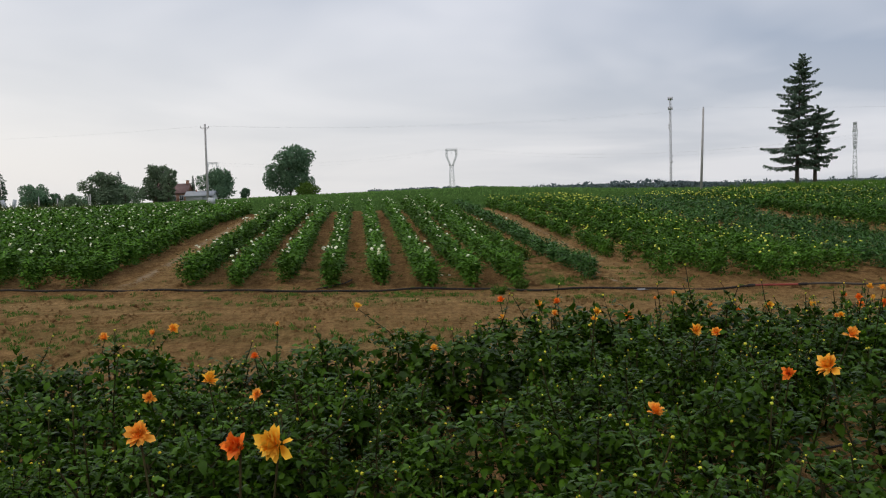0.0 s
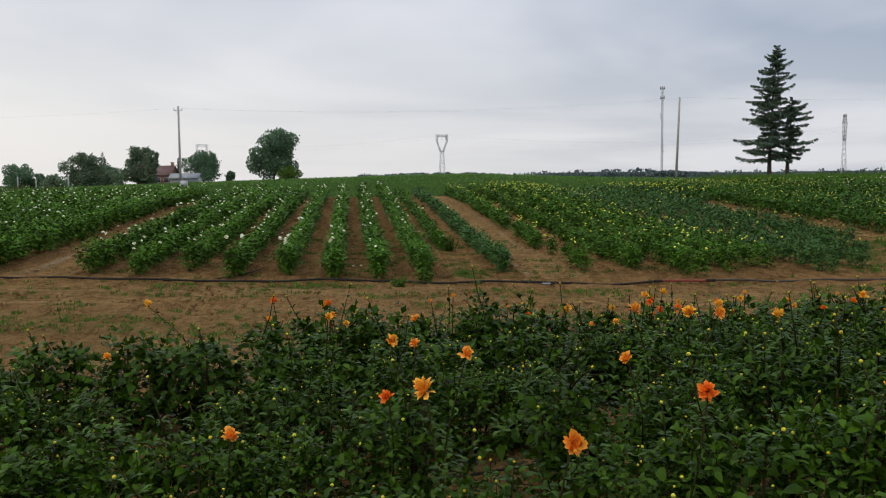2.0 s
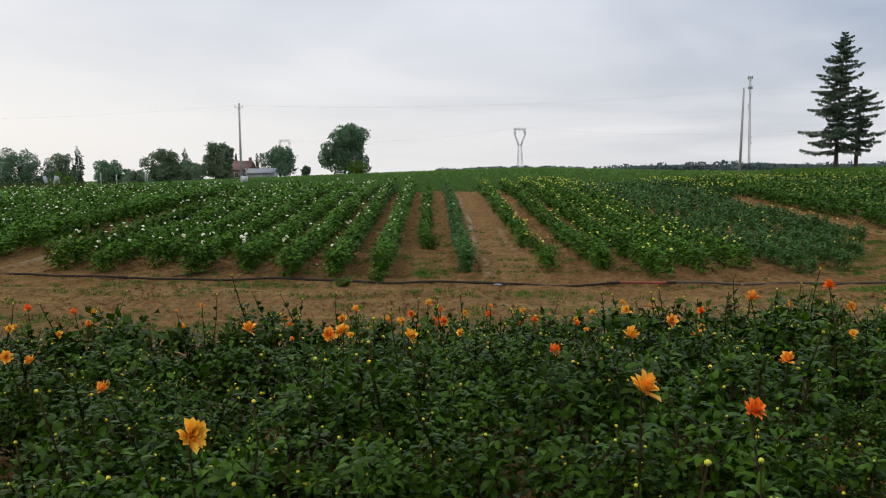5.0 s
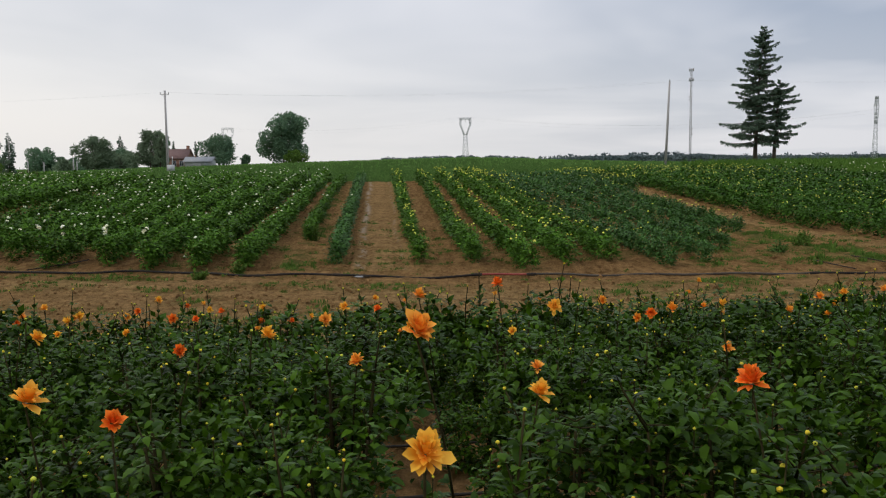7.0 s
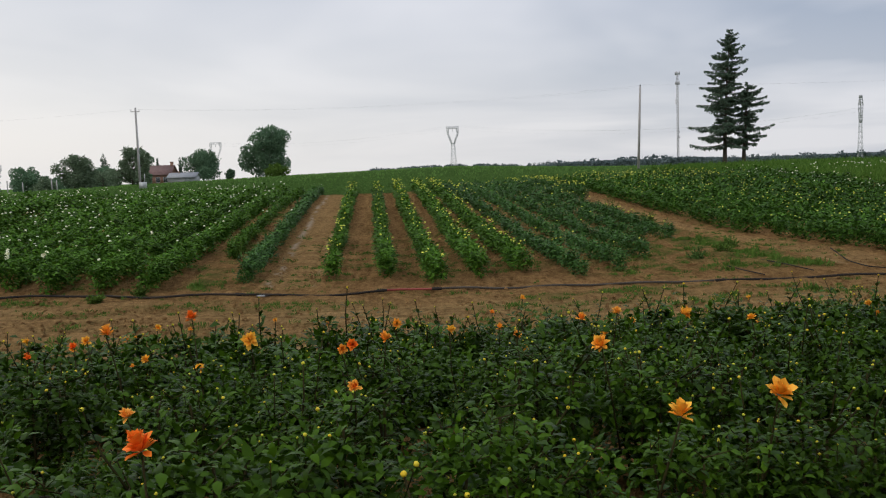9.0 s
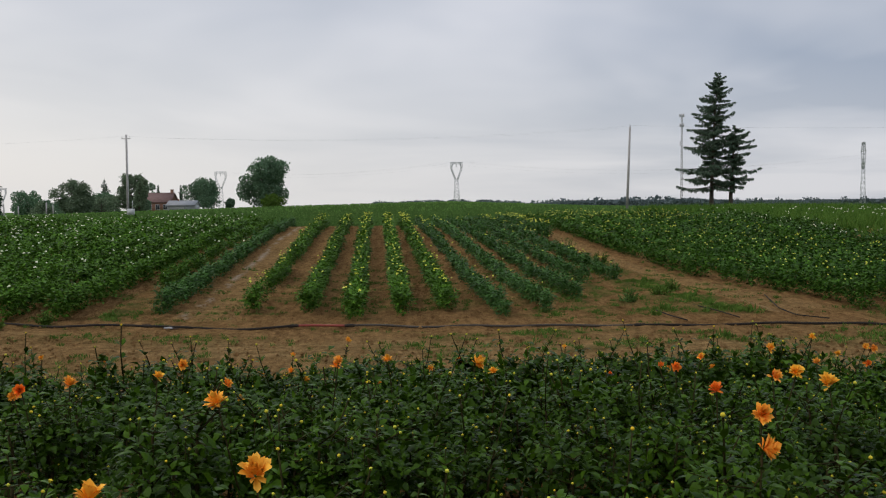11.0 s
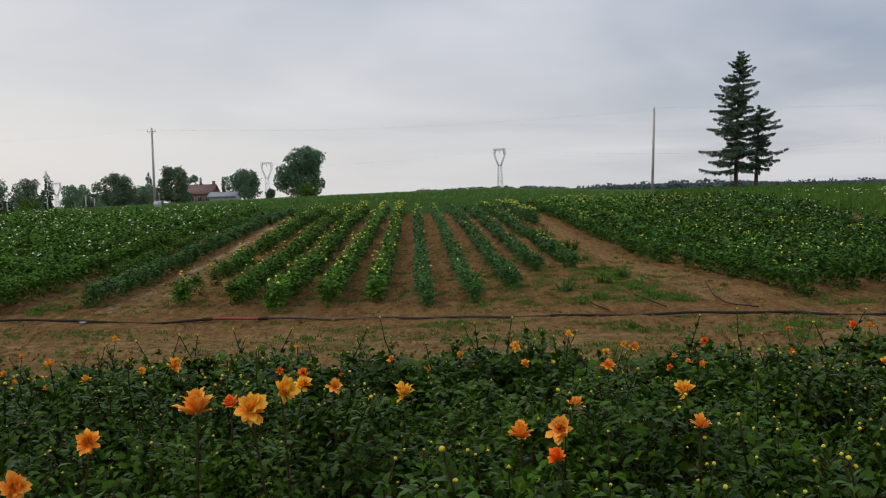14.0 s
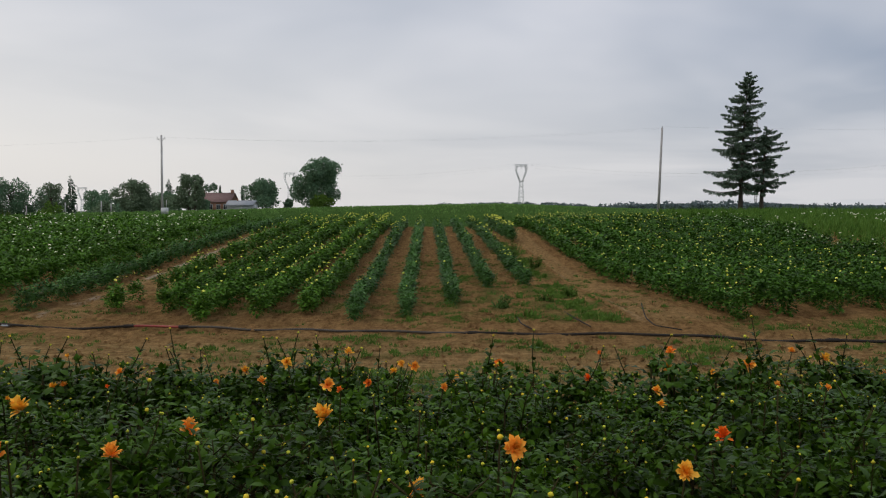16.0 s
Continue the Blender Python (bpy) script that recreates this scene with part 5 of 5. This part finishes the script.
def broad_tree(name, x, y, top, width, seed, mat, label, cards=3000, card=0.55, trunk=0.15, lean=0.0, base=0.12, lobes=14, flat=1.0, category="tree"):
    """A broad-leaved tree: trunk, limbs, and a crown of many small leaf sprays in uneven lobes."""
    rs, cards = np.random.RandomState(seed), int(cards * 1.7)
    z0 = float(land(x, y)) - 0.3
    h = top - z0
    p = thing(name, pose(x, y, z0), label, category, "far trees")
    wood, crown = Tri(), Tri()
    wood.tube([(0, 0, 0), (lean * 0.2, 0, h * 0.3), (lean * 0.6, 0, h * 0.62)], [trunk * h * 0.16, trunk * h * 0.12, trunk * h * 0.05], 7)
    cen, rad, lobes = [], [], lobes * 2
    for k in range(lobes):
        a, u = k * 2.4 + rs.rand(), (k + 0.5) / lobes
        zc = h * (base + 0.12 + (0.80 - base) * u)
        prof = float(np.interp(u, [0, 0.15, 0.45, 0.75, 1.0], [0.80, 1.0, 0.95, 0.80, 0.45])) * rs.uniform(0.85, 1.1) * flat
        r = width * 0.5 * max(0.2, prof) * rs.uniform(0.35, 1.08)
        c = np.array([r * math.cos(a) + lean * u, r * math.sin(a), zc])
        cen.append(c)
        rad.append(width * rs.choice([0.07, 0.10, 0.14, 0.22]) * (1.15 - 0.3 * u))
        s = np.array([lean * 0.2, 0, h * (0.12 + 0.4 * u)])
        wood.tube([s, (s + c) / 2 + [0, 0, 0.04 * h], c], [0.03 * h * trunk * 2, 0.02 * h * trunk * 2, 0.008 * h], 5, cap=False)
    cen, rad = np.array(cen), np.array(rad)
    pick = rs.choice(lobes, cards, p=rad**2 / (rad**2).sum())
    d = rs.randn(cards, 3)
    d /= np.linalg.norm(d, axis=1, keepdims=True)
    root = cen[pick] + d * rad[pick][:, None] * (rs.rand(cards, 1) ** 0.35) * [1.0, 1.0, 0.85]
    root[:, 2] = np.maximum(root[:, 2], h * base * 0.6)
    wisp = (rs.rand(cards) < 0.10)[:, None] * rs.rand(cards, 1) ** 2 * width
    root = root + wisp * (d * 0.03 + [0.05, 0, 0.02])
    blown = mat is TREE_GREY
    way = d * (0.6 if blown else 1.0) + rs.randn(cards, 3) * 0.6 + [0.9 if blown else 0.45, 0, 0.2]
    ln = card * 0.7 * rs.uniform(0.5, 1.4, cards)
    ln = ln * (1.35 if blown else 1.0)
    leaves(crown, LEAF4, root, way, rs.randn(cards, 3), ln, ln * rs.uniform(0.5, 0.9, cards) * (0.55 if blown else 1.0))
    part("trunk", wood, BARK, p)
    part("crown", crown, mat, p)


broad_tree("maple_tree", -32.6, 182, 13.6, 8.6, 2, TREE_LEAF, "large dark green broad-leaved tree leaning with the wind", 7000, 0.62, 0.14, 0.7, 0.05, 20)
broad_tree("willow_bush", -25.9, 153.7, 4.7, 4.6, 3, WEED, "rounded light green bush before a large tree", 1500, 0.40, 0.1, 0.2, 0.02, 9, category="bush")
broad_tree("maple_tree", -62.6, 246, 10.8, 10.4, 5, TREE_LEAF, "wide rounded dark green tree beside a farmhouse", 5000, 0.7, 0.14, 0, 0.02, 18)
broad_tree("willow_tree", -61.8, 183.6, 9.9, 6.6, 6, TREE_GREY, "ragged silvery-green tree blown by the wind", 4200, 0.55, 0.13, 0.9, 0.03, 16)
broad_tree("willow_tree", -55.2, 169.7, 8.8, 2.4, 16, TREE_GREY, "slim silvery-green tree blown by the wind", 2000, 0.5, 0.13, 0.9, 0.05, 10)
broad_tree("willow_tree", -69.6, 172.4, 8.3, 7.2, 7, TREE_GREY, "silvery-green ragged tree at the field's edge", 4000, 0.55, 0.13, 0.5, 0.03, 15)
broad_tree("maple_tree", -139.8, 301, 9.6, 10.4, 8, TREE_LEAF, "low rounded dark green tree at the far field edge", 3600, 0.8, 0.14, 0, 0.02, 14)
broad_tree("maple_tree", -133.2, 302, 6.0, 5.0, 18, TREE_LEAF, "small dark tree at the far field edge", 1500, 0.7, 0.14, 0, 0.02, 9)
broad_tree("maple_tree", -172.0, 300, 13.6, 15.5, 10, TREE_LEAF, "broad clump of dark green trees", 5000, 0.8, 0.14, 0, 0.02, 20)
broad_tree("maple_tree", -187.0, 305, 12.6, 15.0, 12, TREE_LEAF, "broad dark green tree among others", 3500, 0.8, 0.14, 0, 0.02, 14)
broad_tree("willow_tree", -157.5, 300, 12.3, 10.0, 13, TREE_GREY, "greyish-green tall tree among others", 2600, 0.7, 0.14, 0.8, 0.03, 12)
broad_tree("maple_tree", -165.0, 310, 10.0, 13.0, 22, TREE_LEAF, "broad dark green tree among others", 3000, 0.8, 0.14, 0, 0.01, 14)
broad_tree("maple_tree", -179.0, 296, 11.5, 14.0, 23, TREE_LEAF, "broad dark green tree among others", 3000, 0.8, 0.14, 0, 0.01, 14)
broad_tree("hedge_bush", -152.0, 290, 5.6, 6.4, 14, WEED, "light green bush under taller trees", 1300, 0.6, 0.1, 0, 0.02, 8, category="bush")
broad_tree("shrub", -55.4, 246, 5.2, 3.2, 15, TREE_LEAF, "small dark windblown shrub beside a larger tree", 1200, 0.5, 0.12, 0.9, 0.05, 8, category="bush")
broad_tree("shrub", -65.8, 205, 4.6, 3.8, 17, TREE_LEAF, "dark green shrub before a farmhouse wall", 1600, 0.5, 0.12, 0, 0.02, 9, category="bush")
broad_tree("shrub", -83.0, 256, 10.4, 6.0, 19, TREE_LEAF, "dark green tree behind a farmhouse", 1800, 0.6, 0.12, 0.3, 0.05, 10)
broad_tree("shrub", -79.0, 215, 6.2, 6.2, 20, TREE_LEAF, "low dark green trees grown together beside a farmhouse", 2200, 0.55, 0.12, 0.2, 0.03, 10)
for x, y, top, width, seed in ((-89.5, 235, 6.4, 8.0, 31), (-70.5, 190, 5.4, 7.0, 32), (-80.5, 200, 5.0, 8.0, 33), (-75.5, 172, 3.6, 5.0, 34), (-101.0, 240, 4.6, 7.5, 35)):
    broad_tree("shrub", x, y, top, width, seed, TREE_LEAF if seed % 2 else TREE_GREY, "low green shrubbery along the far field edge", 1500, 0.5, 0.12, 0.2, 0.02, 9, category="bush")
broad_tree("shrub", -110.9, 260, 5.4, 3.2, 21, TREE_LEAF, "small dark shrub at the far field edge", 900, 0.5, 0.12, 0.2, 0.03, 7, category="bush")


def small_conifer(x, y, top, spread, seed, label):
    rs = np.random.RandomState(seed)
    z0 = float(land(x, y)) - 0.3
    h = top - z0
    p = thing("conifer_tree", pose(x, y, z0), label, "tree", "far conifers")
    wood, crown = Tri(), Tri()
    wood.tube([(0, 0, 0), (0, 0, h * 0.98)], [0.02 * h, 0.01], 6)
    for z in np.arange(h * 0.08, h, h * 0.045):
        u = z / h
        n = int(95 * (1 - u)) + 10
        a = rs.rand(n) * 6.283
        r = spread * (1 - u) ** 0.8 * rs.choice([0.55, 0.8, 1.0, 1.2]) * rs.uniform(0.25, 1.05, n) * (0.75 + 0.35 * np.sin(a + seed + 9 * u))
        root = np.stack([r * np.cos(a), r * np.sin(a), np.full(n, z) - 0.12 * r], 1)
        way = np.stack([np.cos(a), np.sin(a), rs.uniform(-0.6, 0.3, n)], 1)
        leaves(crown, LEAF2, root * [0.6, 0.6, 1] + [0, 0, 1] * rs.randn(n, 1) * 0.02 * h, way, rs.randn(n, 3), 0.45 * r + 0.25, np.full(n, 0.035 * h))
        wood.tube([(0, 0, z), (r[0] * math.cos(a[0]), r[0] * math.sin(a[0]), z - 0.1)], [0.03, 0.01], 3, cap=False)
    part("trunk", wood, BARK, p)
    part("needles", crown, NEEDLE, p)


small_conifer(-165.4, 330, 15.8, 6.4, 1, "dark pointed conifer rising over lower trees")
small_conifer(-91.2, 246.3, 11.3, 3.8, 2, "slim dark conifer between silvery trees")
small_conifer(-77.5, 252, 9.6, 1.3, 3, "slim dark conifer behind a farmhouse")
small_conifer(-74.8, 265.5, 9.9, 1.4, 4, "thin sparse conifer beside a farmhouse")
small_conifer(-115.0, 262, 5.4, 1.3, 5, "small dark conifer at the far field edge")


def roof_tri(x0, x1, y0, y1, z, rise, over=0.4, thick=0.18):
    """A gable roof with its ridge along x."""
    t, ym = Tri(), (y0 + y1) / 2
    for s in (-1, 1):
        ye = ym + s * ((y1 - y0) / 2 + over)
        ze = z - rise * over / ((y1 - y0) / 2)
        v = [(x0 - over, ye, ze), (x1 + over, ye, ze), (x1 + over, ym, z + rise), (x0 - over, ym, z + rise)]
        v += [(a, b, c + thick) for a, b, c in v]
        t.add(v, [(0, 1, 2), (0, 2, 3), (4, 6, 5), (4, 7, 6), (0, 4, 5), (0, 5, 1), (1, 5, 6), (1, 6, 2), (3, 2, 6), (3, 6, 7), (0, 3, 7), (0, 7, 4)])
    return t


def house():
    x, y = -73.6, 238.7
    p = thing("farmhouse", ground_pose(x, y, 0, 0.4), "old brick farmhouse with a brown-red gable roof", "house")
    t = Tri()
    t.box((-4.6, -3.6, 0), (4.6, 3.6, 3.1))
    t.add([(-4.6, -3.6, 3.1), (-4.6, 3.6, 3.1), (-4.6, 0, 5.4), (4.6, -3.6, 3.1), (4.6, 3.6, 3.1), (4.6, 0, 5.4)], [(0, 2, 1), (3, 4, 5)])
    part("wall", t, BRICK, p)
    part("roof", roof_tri(-4.6, 4.6, -3.6, 3.6, 3.1, 2.4), ROOF, p)
    for cx in (-4.3, 4.2):
        t = Tri()
        t.box((cx - 0.35, -0.35, 4.6), (cx + 0.35, 0.35, 6.4))
        t.box((cx - 0.42, -0.42, 6.4), (cx + 0.42, 0.42, 6.55))
        part("chimney", t, BRICK, p)
    for wx in (-3.2, -1.0, 1.2, 3.3):
        w = thing("window", pose(wx, -3.6, 1.6), "", "")
        w.parent = p
        t = Tri()
        t.box((-0.5, -0.05, -0.65), (0.5, -0.02, 0.65))
        part("pane", t, DARK_PANE, w)
        for lo, hi in (((-0.6, -0.08, 0.65), (0.6, 0.02, 0.77)), ((-0.6, -0.10, -0.77), (0.6, 0.02, -0.65)), ((-0.6, -0.08, -0.65), (-0.5, 0.02, 0.65)), ((0.5, -0.08, -0.65), (0.6, 0.02, 0.65)), ((-0.03, -0.07, -0.65), (0.03, -0.02, 0.65))):
            t = Tri()
            t.box(lo, hi)
            part("frame_bar", t, WALL, w)
    b = thing("farm_shed", ground_pose(-62.3, 225, 0, 0.1), "low pale shed with a grey sheet-metal roof", "shed")
    t = Tri()
    t.box((-3.5, -2.6, 0), (3.5, 2.6, 1.5))
    t.add([(-3.5, -2.6, 1.5), (-3.5, 2.6, 1.5), (-3.5, 0, 2.5), (3.5, -2.6, 1.5), (3.5, 2.6, 1.5), (3.5, 0, 2.5)], [(0, 2, 1), (3, 4, 5)])
    part("wall", t, WALL, b)
    part("roof", roof_tri(-3.5, 3.5, -2.6, 2.6, 1.5, 1.1), ROOF_GREY, b)
    t = Tri()
    t.tube([(-1.2, -0.3, 2.3), (-1.2, -0.3, 3.2)], [0.18, 0.18], 8)
    part("vent_pipe", t, BRICK, b)
    t = Tri()
    t.box((0.8, -2.66, 0.2), (2.8, -2.61, 1.4))
    part("door", t, SIGN, b)


house()
# fence posts and a sign at the far left
for x, y, h in ((-55.5, 130, 2.0), (-63.4, 150, 1.9), (-64.6, 140, 1.9), (-72.0, 150, 2.6), (-84.0, 158, 2.6)):
    t = Tri()
    t.tube([(0, 0, -0.3), (0, 0, h)], [0.11, 0.09], 7)
    ob = new("fence_post", mesh_of("fence_post", t, [POLE]))
    ob.matrix_basis = ground_pose(x, y, 0, 0.0)
    tagged(ob, "grey weathered wooden post at the far field edge", "post", "far posts")
sg = thing("roadside_sign", ground_pose(-42.8, 77.4, 15), "pair of grey sign boards on posts in grass", "sign")
for dx, rot in ((-0.25, -14), (0.25, 12)):
    t = Tri()
    c, s = math.cos(radians(rot)), math.sin(radians(rot))
    t.box((-0.16, -0.02, 0.2), (0.16, 0.02, 1.25), 0, [(c, 0, s), (0, 1, 0), (-s, 0, c)])
    b = part("board", t, SIGN, sg)
    b.location.x = dx


def far_woods():
    """The wooded rim of the plain, its leaves coloured pale and bluish for distance haze."""
    rs, j = np.random.RandomState(8), Join()
    kinds = []
    for s in range(6):
        t = Tri()
        n = 42
        d = rs.randn(n, 3)
        d /= np.linalg.norm(d, axis=1, keepdims=True)
        root = d * rs.rand(n, 1) ** 0.4 * [4.5, 4.5, 3.2] + [0, 0, 3.4]
        leaves(t, LEAF2, root, d + rs.randn(n, 3) * 0.5, rs.randn(n, 3), np.full(n, 2.6), np.full(n, 2.2))
        kinds.append(t.arrays())
    for i in range(1500):
        b = rs.uniform(0.07, 0.66)
        y = rs.uniform(1050, 1250)
        big = 0.60 + 0.26 * float(vnoise(b * 28, 3.0, 3)) ** 2 + (0.35 if rs.rand() < 0.02 else 0.0)
        j.put(kinds[rs.randint(6)], b * y, y, 1.0, rs.uniform(0, 6.28), big * (1.0 + 0.75 * step(0.10, 0.2, b) * (1 - 0.55 * step(0.28, 0.40, b))))
    for i in range(160):
        b, y = rs.uniform(-0.06, 0.12), rs.uniform(690, 740)
        j.put(kinds[rs.randint(6)], b * y, y, float(land(b * y, y)) - 1.6, rs.uniform(0, 6.28), rs.uniform(0.25, 0.55))
    tagged(new("far_woods", mesh_of("far_woods", j.t, [HAZY_LEAF])), "low dark line of woods along the horizon", "trees", kind="stuff")


far_woods()
# a thin pale sheet added in place of a small pale patch of soil
scrap = Tri()
srs = np.random.RandomState(2)
ring = np.arange(9) * 2 * np.pi / 9
sv = np.stack([0.17 * np.cos(ring) * srs.uniform(0.7, 1.2, 9), 0.08 * np.sin(ring) * srs.uniform(0.7, 1.2, 9), 0.012 + 0.012 * srs.rand(9)], 1)
scrap.add(np.concatenate([sv, sv * [1, 1, 0] + [0, 0, -0.01], [[0, 0, 0.03]]]), [(k, (k + 1) % 9, 18) for k in range(9)] + [(k, k + 9, (k + 1) % 9) for k in range(9)] + [((k + 1) % 9, k + 9, 9 + (k + 1) % 9) for k in range(9)])
ob = new("plastic_scrap", mesh_of("plastic_scrap", scrap, [PALE_GREY]))
ob.matrix_basis = pose(-2.17, 16.83, float(land(-2.17, 16.83)) + 0.02)
tagged(ob, "small pale patch on the soil beside the pipe", "plastic scrap")
# stray ends of thin hose in the thin corner of the field
for ends in (((9.05, 18.4, 0.20), (9.0, 17.6, 0.05), (9.02, 16.9, 0.03), (9.35, 16.35, 0.03)), ((7.65, 18.5, 0.03), (7.75, 17.6, 0.06), (7.95, 16.8, 0.03)), ((6.75, 17.9, 0.03), (6.8, 17.1, 0.05), (6.95, 16.6, 0.03)), ((-7.9, 18.6, 0.03), (-8.0, 17.9, 0.05), (-8.5, 17.2, 0.03))):
    t = Tri()
    q = np.array([(a, b, float(land(a, b)) + c) for a, b, c in ends])
    u, w = np.linspace(0, len(q) - 1, 14), np.arange(len(q))
    t.tube(np.stack([np.interp(u, w, q[:, c]) for c in range(3)], 1), np.full(14, 0.011), 6)
    tagged(new("drip_hose", mesh_of("drip_hose", t, [BLACK_PIPE], True)), "stray end of thin black hose on weedy soil", "hose", "stray hoses")
